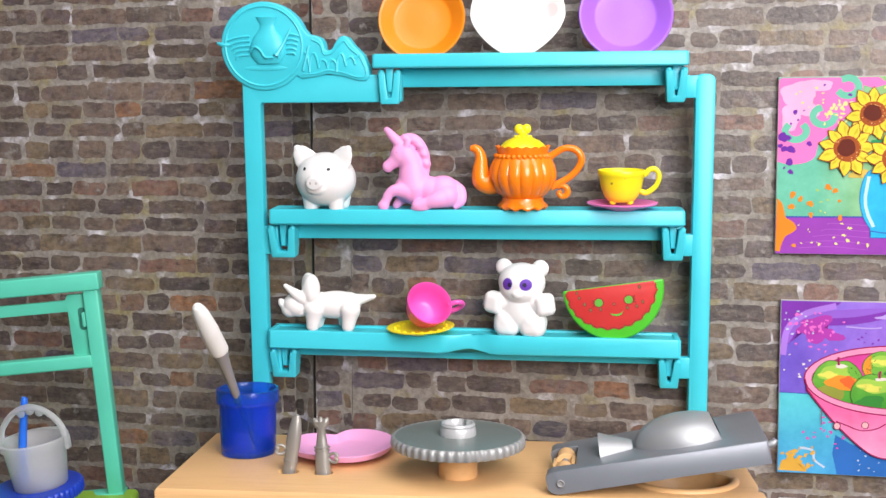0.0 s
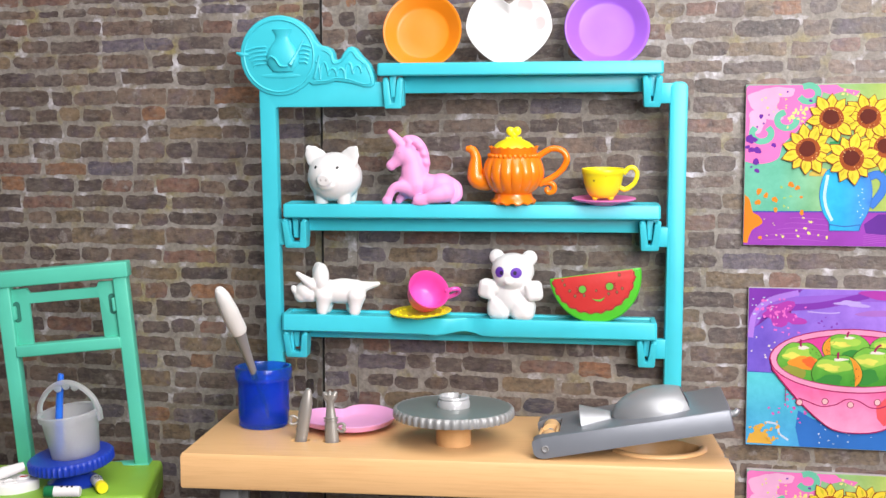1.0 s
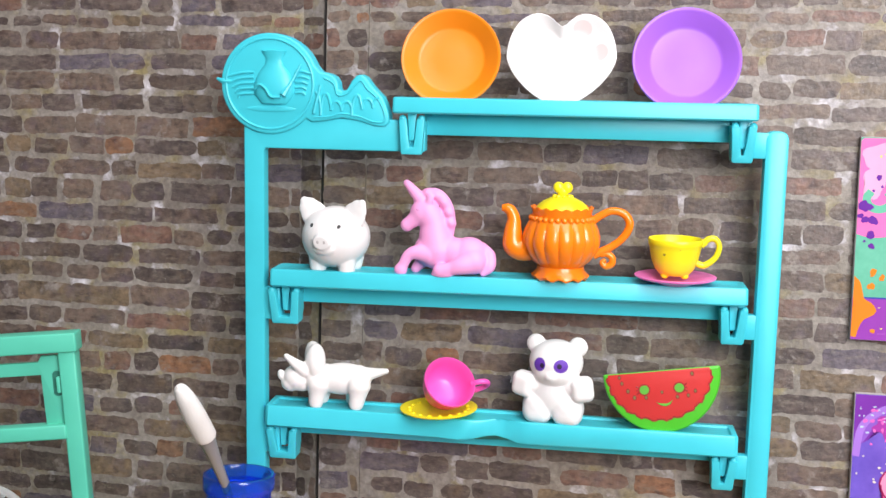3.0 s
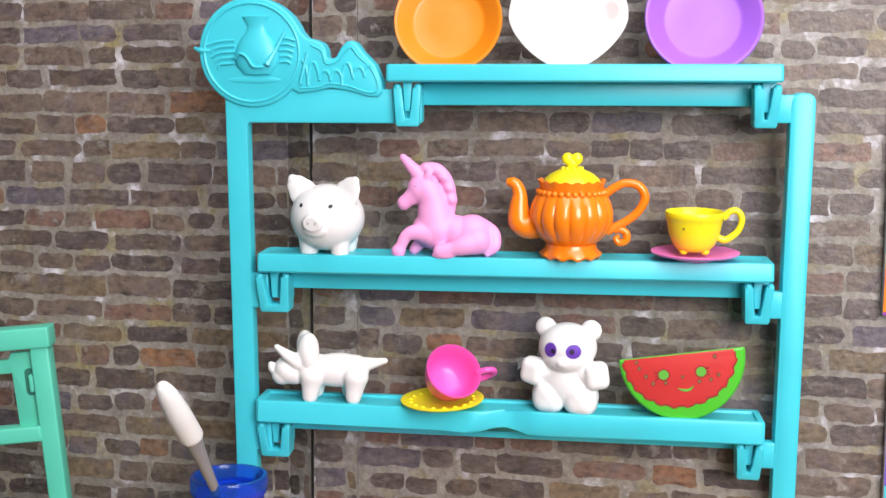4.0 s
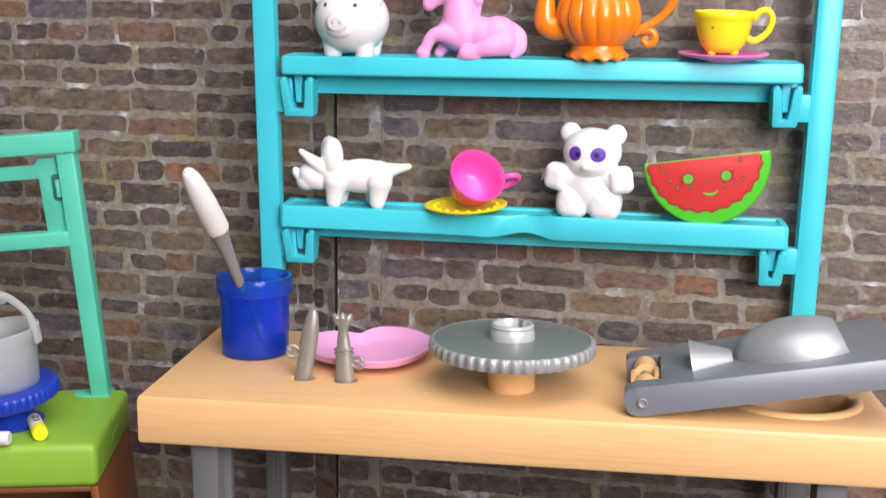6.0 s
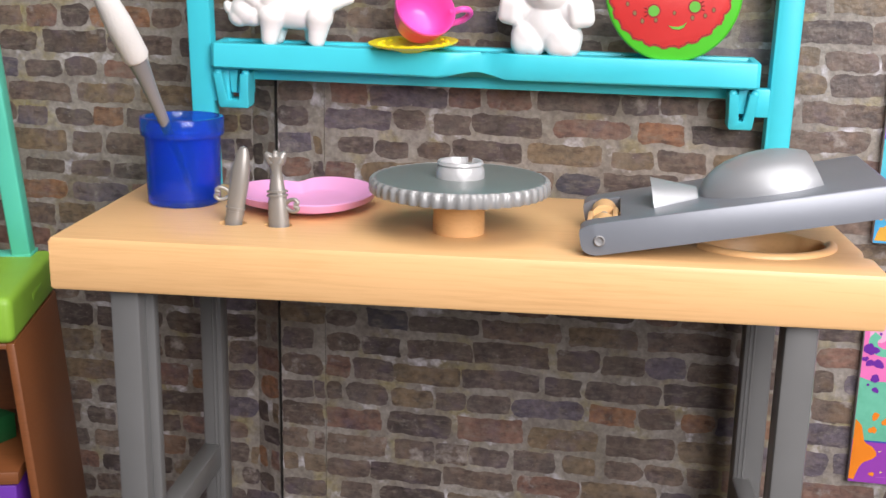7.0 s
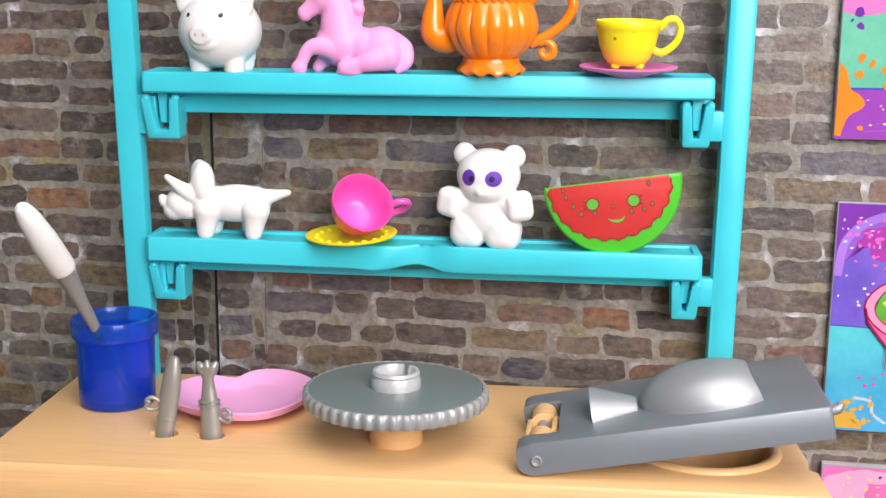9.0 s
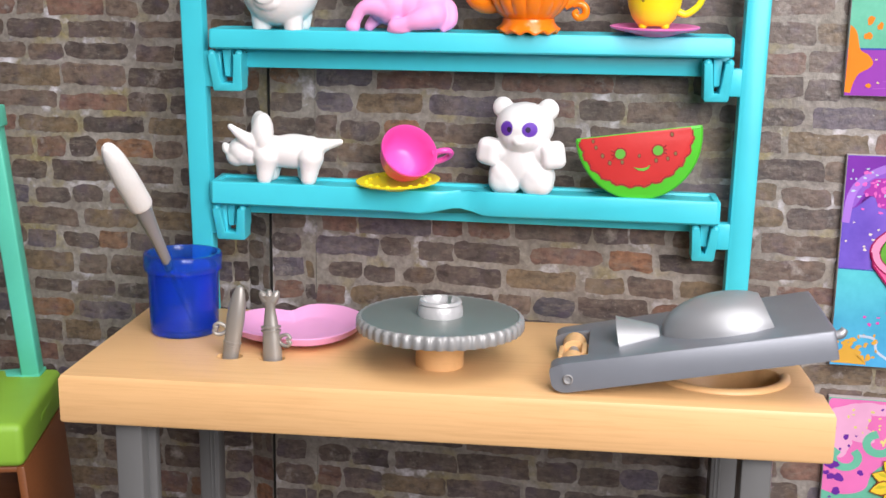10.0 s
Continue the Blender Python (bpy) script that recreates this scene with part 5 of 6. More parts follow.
def clay_press():
    """A hinged lever slab, tilted, with a dome and a nozzle on its top."""
    pr = thing("clay_press", 3.32, 38.25, 14.29, "grey plastic clay press lever with silver dome", "clay press", ry=-11.0, rz=-2.5)
    L, W, H = 7.95, 4.15, 0.85
    xs = (0.45, 0.3, 0.18, 0.09, 0.03, 0.0)
    outline = [(x, 0.0) for x in xs] + [(x, 0.75) for x in reversed(xs)] + [(1.1, 0.75), (1.1, 3.3)] + [(x, 3.3) for x in xs] + [(x, W) for x in reversed(xs)]
    outline += [(L - 0.12, W + 0.5), (L - 0.03, W + 0.46), (L, W + 0.37), (L, 0.13), (L - 0.03, 0.04), (L - 0.12, 0.0)]
    bm = plate_of(bmesh.new(), outline, 0.0, H, 0.06, 3)
    for v in bm.verts:
        d = max(0.0, 0.45 - v.co.x) / 0.45
        k = 1 - math.sqrt(max(0.0, 1 - d * d))
        v.co.z = 0.42 + (v.co.z - 0.42) * (1 - 0.75 * k) if v.co.z < 0.4 else v.co.z - 0.16 * k
    bmesh.ops.triangulate(bm, faces=[f for f in bm.faces if len(f.verts) > 4])
    body = part("lever", bm, SILVERGREY, pr)
    part("hinge_block", box(bmesh.new(), 0.15, 1.06, 0.8, 3.25, 0.0, 0.42, 0.06, 3), WOOD, pr, "tan hinge block")
    for y0, y1 in ((0.8, 1.35), (2.35, 3.25)):
        part("hinge_barrel", tube(bmesh.new(), [(0.6, y0, 0.5), (0.6, (y0 + y1) / 2, 0.5), (0.6, y1, 0.5)], 0.36, 24, 3), WOOD, pr)
    part("hinge_cheek", box(bmesh.new(), 0.18, 0.34, 1.3, 2.4, 0.3, 0.74, 0.05), WOOD, pr)
    part("hinge_cheek", box(bmesh.new(), 0.88, 1.04, 1.3, 2.4, 0.3, 0.74, 0.05), WOOD, pr)
    part("hinge_screw", tube(bmesh.new(), [(0.6, 1.3, 0.52), (0.6, 1.9, 0.52), (0.6, 2.4, 0.52)], 0.16, 16, 3), HANDLE, pr, "grey hinge screw")
    part("pin", lathe(bmesh.new(), [(0, 0), (0.13, 0), (0.15, 0.07), (0.12, 0.1), (0.06, 0.05), (0, 0.05)], 24), HANDLE, pr, "dark steel hinge pin", matrix=pose(0.5, 0.02, 0.4, 90))
    dome = bmesh.new()
    ball(dome, 0, 0, 0, 1.85, 1.25, 1.0, u=48, v=28)
    whole = lambda b: list(b.verts) + list(b.edges) + list(b.faces)
    bmesh.ops.bisect_plane(dome, geom=whole(dome), plane_co=(0, 0, 0), plane_no=(0, 0, -1), clear_outer=True)
    bmesh.ops.bisect_plane(dome, geom=whole(dome), plane_co=(1.32, 0, 0), plane_no=(1, 0, 0.3), clear_outer=True)
    bmesh.ops.holes_fill(dome, edges=[e for e in dome.edges if e.is_boundary], sides=0)
    part("dome", dome, STEEL, body, "silver half-egg dome", matrix=pose(5.12, 1.95, H - 0.01))
    noz = bmesh.new()
    lathe(noz, [(0, 0), (0.82, 0), (0.80, 0.06), (0.36, 1.1), (0.3, 1.2), (0, 1.2)], 40)
    noz.transform(pose(2.02, 1.9, 0, 0, 90, 0) @ Matrix.Diagonal((0.85, 1.05, 1, 1)))
    bmesh.ops.bisect_plane(noz, geom=whole(noz), plane_co=(0, 0, 0), plane_no=(0, 0, -1), clear_outer=True)
    part("nozzle", noz, STEEL, body, "silver cone nozzle", matrix=pose(0, 0, H - 0.01))
    part("knob", tube(bmesh.new(), [(L - 0.1, 0.6, 0.5), (L + 0.18, 0.6, 0.55), (L + 0.3, 0.6, 0.68)], [0.12, 0.14, 0.1], 12, 4), STEEL, body)
    return pr


clay_press()


# ---- things on the desk ----
def stand():
    s = thing("turntable_stand", -17.75, 41.9, 11.6, "dark blue plastic turntable stand with ribbed rim", "stand")
    part("base", lathe(bmesh.new(), [(0, 0), (1.15, 0), (1.2, 0.12), (0.75, 0.45), (0.62, 0.8), (0.8, 1.0), (0, 1.0)], 48), NAVY, s)
    def teeth(a, r, z):
        return r + (0.04 * math.cos(a * 48) if r > 1.83 else 0), z
    part("disc", lathe(bmesh.new(), [(0, 0.95), (1.6, 0.95), (1.8, 1.02), (1.86, 1.08), (1.86, 1.45), (1.8, 1.52), (1.7, 1.54), (0, 1.5)], 192, teeth), NAVY, s, matrix=pose(0, 0, -0.12, 5, -5, 0))


stand()


def bucket():
    b = thing("toy_bucket", -17.65, 41.85, 12.98, "frosted clear toy bucket with a scalloped handle", "bucket", ry=-6, rx=5)
    part("bucket_wall", lathe(bmesh.new(), [(0, 0), (1.02, 0), (1.07, 0.06), (1.25, 1.75), (1.37, 1.78), (1.39, 2.03), (1.34, 2.08), (1.2, 2.03), (1.0, 0.14), (0, 0.12)], 56), FROST, b)
    part("handle", tube(bmesh.new(), [(-1.4, 0, 1.9), (-1.25, -0.05, 2.5), (-0.7, -0.08, 3.14), (0.0, -0.1, 3.38), (0.7, -0.1, 3.2), (1.25, -0.05, 2.6), (1.4, 0, 1.9)], [0.14, 0.12, 0.12, 0.15, 0.13, 0.13, 0.16], 12, 6), FROST, b)
    for x in (-0.4, 0.0, 0.4):
        part("grip_lobe", ball(bmesh.new(), x + 0.1, -0.1, 3.24 - abs(x) * 0.2, 0.19, 0.1, 0.19, u=12, v=8), FROST, b)
    part("bail_lug", box(bmesh.new(), 1.34, 1.52, -0.18, 0.18, 1.5, 2.1, 0.06), FROST, b)


bucket()
st = thing("paint_stick", -18.42, 41.8, 13.2, "bright blue plastic stick standing in a bucket", "stick", ry=3)
part("shaft", tube(bmesh.new(), [(0, 0, 0), (-0.05, 0, 1.6), (-0.02, 0, 3.3), (0, 0, 3.45)], [0.16, 0.17, 0.14, 0.06], 14, 5), BLUEINK, st)


def marker(x, y, rz, mat, label):
    m = thing("glue_marker", x, y, 11.72, label, "marker", "markers on the desk", rz=rz)
    m.matrix_world = pose(x * CM, y * CM, 11.87 * CM, 0, 90, rz)
    part("barrel", lathe(bmesh.new(), [(0, 0.32), (0.24, 0.32), (0.24, 1.5), (0.2, 1.55), (0, 1.55)], 28), WHITE, m)
    part("cap", lathe(bmesh.new(), [(0, 0), (0.24, 0), (0.26, 0.04), (0.26, 0.4), (0.24, 0.42), (0, 0.42)], 28), mat, m)
    for z in (0.7, 0.95, 1.15):
        part("label_bar", box(bmesh.new(), -0.245, -0.2, -0.1, 0.1, z, z + 0.1, 0.01), DARK, m)


marker(-15.8, 40.4, 125, YELLOW, "short white marker with a yellow cap lying on the desk")
marker(-18.1, 39.6, 8, DARKGREEN, "short white marker with a green cap lying on the desk")


def palette():
    p = thing("paint_palette", -20.35, 40.7, 11.6, "white plastic paint palette with round wells", "palette")
    part("tray", plate_of(bmesh.new(), [(1.3 * math.cos(a) * (1 + 0.08 * math.sin(3 * a)), 1.0 * math.sin(a)) for a in (2 * math.pi * i / 40 for i in range(40))], 0, 0.45, 0.12, 3), WHITE, p)
    for i, mat in enumerate((RED, BLUEINK, WHITE, WHITE)):
        a = radians(40 + 85 * i)
        part("paint_well", lathe(bmesh.new(), [(0.2, 0.44), (0.3, 0.44), (0.3, 0.52), (0.2, 0.52)], 24, closed=True), WHITE, p, matrix=pose(0.75 * math.cos(a), 0.5 * math.sin(a), 0))
        part("paint_dab", lathe(bmesh.new(), [(0, 0.44), (0.2, 0.44), (0.2, 0.48), (0, 0.49)], 20), mat, p, matrix=pose(0.75 * math.cos(a), 0.5 * math.sin(a), 0))
    t = thing("paint_tube", -20.5, 40.6, 12.35, "white paint tube lying on the palette", "tube", rz=38, ry=-12)
    part("tube_body", tube(bmesh.new(), [(-0.9, 0, 0), (0, 0, 0.02), (0.9, 0, 0)], [0.12, 0.26, 0.2], 16, 5), WHITE, t)
    part("tube_cap", tube(bmesh.new(), [(-1.15, 0, 0), (-0.9, 0, 0)], 0.13, 12, 3), BLUEINK, t)


palette()


def book():
    b = thing("green_box", -17.3, 42.2, 5.75, "dark green packaging box with small white print", "box", rz=-24)
    m = plastic("dark_green_card", (0.012, 0.10, 0.03), 0.45, 0.1)
    part("carton", box(bmesh.new(), -1.6, 1.3, -0.6, 1.6, 0, 0.9, 0.05), m, b)
    for i in range(3):
        part("print_bar", box(bmesh.new(), -1.2, 0.2 + 0.3 * i, -0.1 + 0.35 * i, 0.05 + 0.35 * i, 0.89, 0.906, 0), WHITE, b)
    part("print_mark", box(bmesh.new(), 0.6, 1.0, 0.9, 1.1, 0.89, 0.907, 0), AMBER, b)


book()


def drawing_sheet():
    s = thing("drawing_sheet", -23.95, 44.6, 12.4, "white paper sheet with black outline drawing", "paper", rz=6)
    part("sheet", box(bmesh.new(), -3.2, 0.8, 0, 0.04, 0, 7.6, 0), PAPER, s)
    lines = [[(0.75, 3.6), (0.55, 4.2), (0.7, 4.5), (0.35, 4.9), (0.62, 5.2), (0.4, 5.7), (0.7, 6.0)], [(0.75, 2.2), (0.3, 2.35), (-0.4, 2.3)], [(0.75, 1.9), (0.2, 2.0)], [(0.55, 2.4), (0.5, 2.9)], [(0.4, 2.4), (0.36, 2.85)], [(0.75, 7.3), (-0.5, 7.32)], [(0.2, 6.1), (-0.1, 5.2), (0.2, 4.4), (-0.2, 3.6)]]
    for ln in lines:
        part("ink_line", tube(bmesh.new(), [(x, -0.005, z) for x, z in ln], 0.025, 6, 3), DARK, s)


drawing_sheet()


# ---- paintings on the brick panel ----
INK = {}


def ink(name, c, rough=0.7):
    if name not in INK:
        INK[name] = plastic(name, tuple(v * 0.86 for v in c), rough, 0.12, bump=0.1, grain=3000)
        INK[name].node_tree.nodes["Principled BSDF"].inputs["Specular IOR Level"].default_value = 0.2
    return INK[name]


COATS = itertools.cycle(range(20))


def coat(depth):
    """The height of a coat of paint; no two neighbouring coats share a plane."""
    return -0.314 - 0.0025 * depth - 0.0001 * next(COATS)


def layer(root, name, outline, mat, depth, label=""):
    """A flat patch of paint: outline in (x, z) of the canvas, in centimetres."""
    bm = bmesh.new()
    y = coat(depth)
    f = bm.faces.new([bm.verts.new((x, y, z)) for x, z in outline])
    bmesh.ops.triangulate(bm, faces=[f])
    for face in bm.faces:
        if face.normal.y > 0:
            face.normal_flip()
    return part(name, bm, mat, root, label, smooth=False)


def blob(cx, cz, rx, rz, seed, n=26, rough=0.16, w=8.0, h=7.3):
    rnd = random.Random(seed)
    ph = [rnd.uniform(0, 6.28) for _ in range(4)]
    pts = []
    for i in range(n):
        a = 2 * math.pi * i / n
        k = 1 + rough * (math.sin(2 * a + ph[0]) + 0.7 * math.sin(3 * a + ph[1]) + 0.6 * math.sin(5 * a + ph[2]))
        pts.append((min(max(cx + rx * k * math.cos(a), 0.0), w), min(max(cz + rz * k * math.sin(a), 0.0), h)))
    return pts


def canvas(x, z, label, wide=8.0, tall=7.25):
    root = new("painting")
    root.matrix_world = in_metres(wall_matrix(RIGHT, x, z))
    tagged(root, label, "painting", "paintings on the brick panel")
    part("board", box(bmesh.new(), 0, wide, -0.31, -0.035, 0, tall, 0.02, 1), ink("canvas_edge", (0.55, 0.50, 0.52)), root)
    return root


def splashes(root, spots, seed):
    rnd = random.Random(seed)
    for cx, cz, spread, count, size, mat in spots:
        for i in range(count):
            x, z = cx + rnd.gauss(0, spread), cz + rnd.gauss(0, spread * 0.8)
            if 0.15 < x < 7.85 and 0.15 < z < 7.1:
                layer(root, "paint_splash", blob(x, z, size * rnd.uniform(0.5, 1.5), size * rnd.uniform(0.5, 1.3), seed + i, 10), mat, 3 + i % 3)


def gradient_ink(name, a, b, axis, lo, hi):
    """Paint that runs from one colour to another across the canvas, with brush streaks."""
    m, nt, p = material(name)
    a, b = tuple(v * 0.86 for v in a), tuple(v * 0.86 for v in b)
    tc = nt.nodes.new("ShaderNodeTexCoord")
    sep = nt.nodes.new("ShaderNodeSeparateXYZ")
    nt.links.new(tc.outputs["Object"], sep.inputs[0])
    mr = node(nt, "ShaderNodeMapRange")
    mr.inputs["From Min"].default_value, mr.inputs["From Max"].default_value = lo * CM, hi * CM
    nt.links.new(sep.outputs[axis], mr.inputs["Value"])
    streak, fac = noise_mask(nt, tc.outputs["Object"], 90.0, 4.0, 0.25, 0.75)
    col = mixed(nt, "MIX", mr.outputs["Result"], a, b)
    col = mixed(nt, "SOFT_LIGHT", 0.35, col, streak)
    nt.links.new(col, p.inputs["Base Color"])
    p.inputs["Roughness"].default_value = 0.7
    p.inputs["Specular IOR Level"].default_value = 0.2
    return m


def rect(a, b, c, d):
    return [(a, c), (b, c), (b, d), (a, d)]


def oval(cx, cz, rx, rz, a0=0, a1=360, n=40):
    return [(min(cx + rx * math.cos(radians(a0 + (a1 - a0) * i / n)), 7.97), cz + rz * math.sin(radians(a0 + (a1 - a0) * i / n))) for i in range(n)]


def stroke(root, name, points, width, mat, depth, steps=6):
    """A painted line of even width through the points."""
    line = spline([(x, 0, z) for x, z in points], steps)
    left, right = [], []
    for i, c in enumerate(line):
        d = (line[min(i + 1, len(line) - 1)] - line[max(i - 1, 0)]).normalized()
        off = Vector((-d.z, 0, d.x)) * width / 2
        left.append((min(c.x + off.x, 7.97), c.z + off.z))
        right.append((min(c.x - off.x, 7.97), c.z - off.z))
    bm = bmesh.new()
    y = coat(depth)
    rows = [(bm.verts.new((a[0], y, a[1])), bm.verts.new((b[0], y, b[1]))) for a, b in zip(left, right)]
    for lo, hi in zip(rows, rows[1:]):
        bm.faces.new((lo[0], lo[1], hi[1], hi[0]))
    return part(name, bm, mat, root, smooth=False)


def flower(p, fx, fz, r, n, lo):
    yel, deep = ink("paint_yellow", (0.88, 0.66, 0.05)), ink("paint_petal_shade", (0.62, 0.52, 0.03))
    line, seedm, ring, dot = ink("paint_umber", (0.30, 0.08, 0.02)), ink("paint_brown", (0.13, 0.022, 0.012)), ink("paint_rust", (0.38, 0.085, 0.018)), ink("paint_seed", (0.90, 0.55, 0.22))
    count = 11
    for i in range(count):
        a = 2 * math.pi * (i + 0.37 * n) / count
        rr = r * (0.94 + 0.12 * ((i * 7 + n) % 3) / 2)
        c, s = math.cos(a), math.sin(a)
        shape = [(0.34, -0.1), (0.55, -0.2), (0.72, -0.19), (0.88, -0.1), (1.0, 0.0), (0.88, 0.11), (0.72, 0.2), (0.55, 0.19), (0.34, 0.1)]

        def place(pts, grow):
            return [(min(fx + rr * (u * c - v * grow * s), 7.96), fz + rr * (u * s + v * grow * c)) for u, v in pts]

        d = lo + (i % 2) * 3
        out = layer(p, "petal_outline", place([(u + (0.05 if u > 0.9 else 0), v) for u, v in shape], 1.2), line, d)
        layer(p, "petal", place(shape, 0.94), yel, d + 1)
        layer(p, "petal_shade", place([(0.5, -0.02), (0.7, -0.12), (0.86, -0.06), (0.7, 0.0)], 1.0), deep, d + 2)
    layer(p, "flower_ring", blob(fx, fz, r * 0.49, r * 0.48, 80 + n, 22, 0.02), ring, lo + 6)
    layer(p, "flower_centre", blob(fx - 0.03, fz + 0.04, r * 0.33, r * 0.32, 90 + n, 20, 0.04), seedm, lo + 7)
    rnd = random.Random(300 + n)
    for i in range(26):
        a, q = rnd.uniform(0, 6.28), r * rnd.uniform(0.33, 0.5)
        layer(p, "seed_dot", oval(fx + q * math.cos(a), fz + q * math.sin(a), 0.022, 0.022, n=6), dot if i % 3 else seedm, lo + 8)


ORANGE_EDGE = [(0.02, 0.12)] + [(q.x, q.z) for q in spline([(0.2, 0, 0.1), (0.27, 0, 0.4), (0.42, 0, 0.72), (0.74, 0, 0.92), (0.84, 0, 1.1), (0.68, 0, 1.34), (0.42, 0, 1.5), (0.33, 0, 1.8), (0.24, 0, 2.1), (0.04, 0, 2.3)], 5)]


def sunflowers(x, z, label):
    p = canvas(x, z, label)
    layer(p, "green_ground", rect(0.02, 7.98, 1.5, 7.23), gradient_ink("paint_mint_to_olive", (0.15, 0.52, 0.36), (0.42, 0.55, 0.13), "X", 1.5, 6.0), 0)
    table = ink("paint_purple", (0.33, 0.06, 0.45))
    layer(p, "purple_table", rect(0.02, 7.98, 0.02, 1.55), table, 1)
    grain = ink("paint_light_purple", (0.42, 0.11, 0.54))
    for k in range(5):
        stroke(p, "table_grain", [(0.9 + 0.3 * k, 0.25 + 0.24 * k), (2.2, 0.32 + 0.24 * k), (3.7, 0.2 + 0.25 * k)], 0.025, grain, 2)
        stroke(p, "table_grain", [(5.2, 0.1 + 0.1 * k), (6.2, 0.22 + 0.1 * k), (7.8, 0.15 + 0.12 * k)], 0.025, grain, 2)
    stroke(p, "table_edge", [(0.3, 1.53), (4.0, 1.55), (7.95, 1.57)], 0.06, ink("paint_blue", (0.06, 0.08, 0.42)), 2)
    layer(p, "jug_shadow", [(5.3, 0.6), (6.6, 0.5), (7.95, 0.75), (7.95, 1.5), (5.8, 1.45), (5.2, 1.0)], ink("paint_deep_purple", (0.13, 0.03, 0.30)), 3)
    pink = ink("paint_pink", (0.86, 0.20, 0.52))
    cloud = [(0.02, 3.8), (0.5, 3.68), (1.1, 3.75), (1.5, 4.0), (1.62, 4.5), (2.0, 4.9), (2.6, 5.5), (3.1, 6.2), (3.3, 6.8), (3.3, 7.2), (0.1, 7.2), (0.02, 7.1)]
    layer(p, "pink_cloud", [(a, b) for a, b in ((q.x, q.z) for q in spline([(u, 0, v) for u, v in cloud[:10]], 4))] + cloud[10:], pink, 2)
    layer(p, "pink_cloud", [(3.3, 7.2), (3.25, 6.9), (3.7, 6.75), (4.2, 6.9), (4.7, 6.7), (4.9, 6.9), (4.1, 7.05), (3.9, 7.2)], pink, 2)
    pale = ink("paint_pale_pink", (0.88, 0.45, 0.68))
    for i, (bx, bz, a, b) in enumerate(((0.8, 6.5, 0.75, 0.5), (1.5, 6.9, 0.6, 0.25), (0.5, 5.6, 0.4, 0.5), (1.2, 5.9, 0.5, 0.25))):
        layer(p, "pale_cloud", blob(bx, bz, a, b, 24 + i, rough=0.12), pale, 3)
    mint2 = ink("paint_mint_light", (0.16, 0.55, 0.38))
    for i, (bx, bz, r, a0) in enumerate(((2.7, 6.82, 0.42, 205), (1.8, 5.65, 0.42, 100), (0.72, 5.05, 0.42, 130))):
        arc = [(bx + r * math.cos(radians(a0 + a)), bz + r * 0.85 * math.sin(radians(a0 + a))) for a in range(0, 281, 40)]
        stroke(p, "mint_swirl", arc, 0.28, mint2, 4, 4)
    layer(p, "orange_splash", ORANGE_EDGE, ink("paint_orange", (0.90, 0.26, 0.02)), 4)
    violet, orange, lemon = ink("paint_violet", (0.16, 0.03, 0.36)), ink("paint_orange", (0.90, 0.26, 0.02)), ink("paint_lemon", (0.85, 0.76, 0.25))
    for i, (bx, bz, r) in enumerate(((0.68, 5.82, 0.1), (0.22, 4.8, 0.2), (0.42, 4.78, 0.13), (0.3, 4.32, 0.14), (0.55, 4.3, 0.17), (0.12, 4.45, 0.1), (0.5, 3.78, 0.15), (0.55, 3.38, 0.11), (1.26, 4.53, 0.11), (0.52, 5.35, 0.05), (0.8, 5.5, 0.05), (1.02, 5.88, 0.04), (0.3, 3.55, 0.05), (1.8, 6.9, 0.05), (2.8, 6.5, 0.07))):
        layer(p, "violet_blot", blob(bx, bz, r, r * 0.9, 500 + i, 14, 0.15), violet, 5)
    for i, (bx, bz, r) in enumerate(((0.66, 2.45, 0.12), (0.97, 2.27, 0.1), (0.62, 1.95, 0.12), (1.36, 2.08, 0.12), (2.05, 2.76, 0.12), (2.33, 2.62, 0.1), (2.54, 1.5, 0.1), (1.4, 1.62, 0.09), (2.5, 2.2, 0.06), (0.75, 0.35, 0.08))):
        layer(p, "orange_dot", blob(bx, bz, r, r * 1.1, 530 + i, 12, 0.18), orange, 5)
    splashes(p, [(2.35, 5.75, 0.35, 26, 0.07, lemon), (1.3, 6.4, 0.4, 16, 0.05, lemon), (2.6, 0.5, 0.55, 14, 0.06, lemon), (4.5, 6.95, 0.3, 8, 0.05, lemon), (1.6, 1.0, 0.5, 8, 0.035, lemon), (1.9, 2.2, 0.3, 4, 0.06, ink("paint_leaf", (0.42, 0.62, 0.16)))], 60)
    # jug
    line = ink("paint_jug_line", (0.04, 0.16, 0.50))
    jug = [(3.9, 0.72), (5.25, 0.72), (5.3, 0.95), (5.6, 1.5), (5.78, 2.2), (5.72, 2.9), (5.4, 3.42), (4.6, 3.5), (3.8, 3.42), (3.5, 2.9), (3.42, 2.2), (3.6, 1.5), (3.92, 1.0)]
    jug = [(4.4 + (q.x - 4.6) * 0.93, q.z) for q in spline([(a, 0, b) for a, b in jug[1:] + jug[:1]], 4)]
    stroke(p, "jug_handle_line", [(5.34, 3.1), (5.72, 3.22), (6.02, 2.9), (5.9, 2.4), (5.44, 1.78)], 0.36, line, 6)
    stroke(p, "jug_handle", [(5.34, 3.1), (5.72, 3.22), (6.02, 2.9), (5.9, 2.4), (5.44, 1.78)], 0.29, ink("paint_mid_blue", (0.06, 0.22, 0.68)), 7)
    layer(p, "jug_outline", [(4.4 + (a - 4.4) * 1.025, 2.1 + (b - 2.1) * 1.02) for a, b in jug], line, 8)
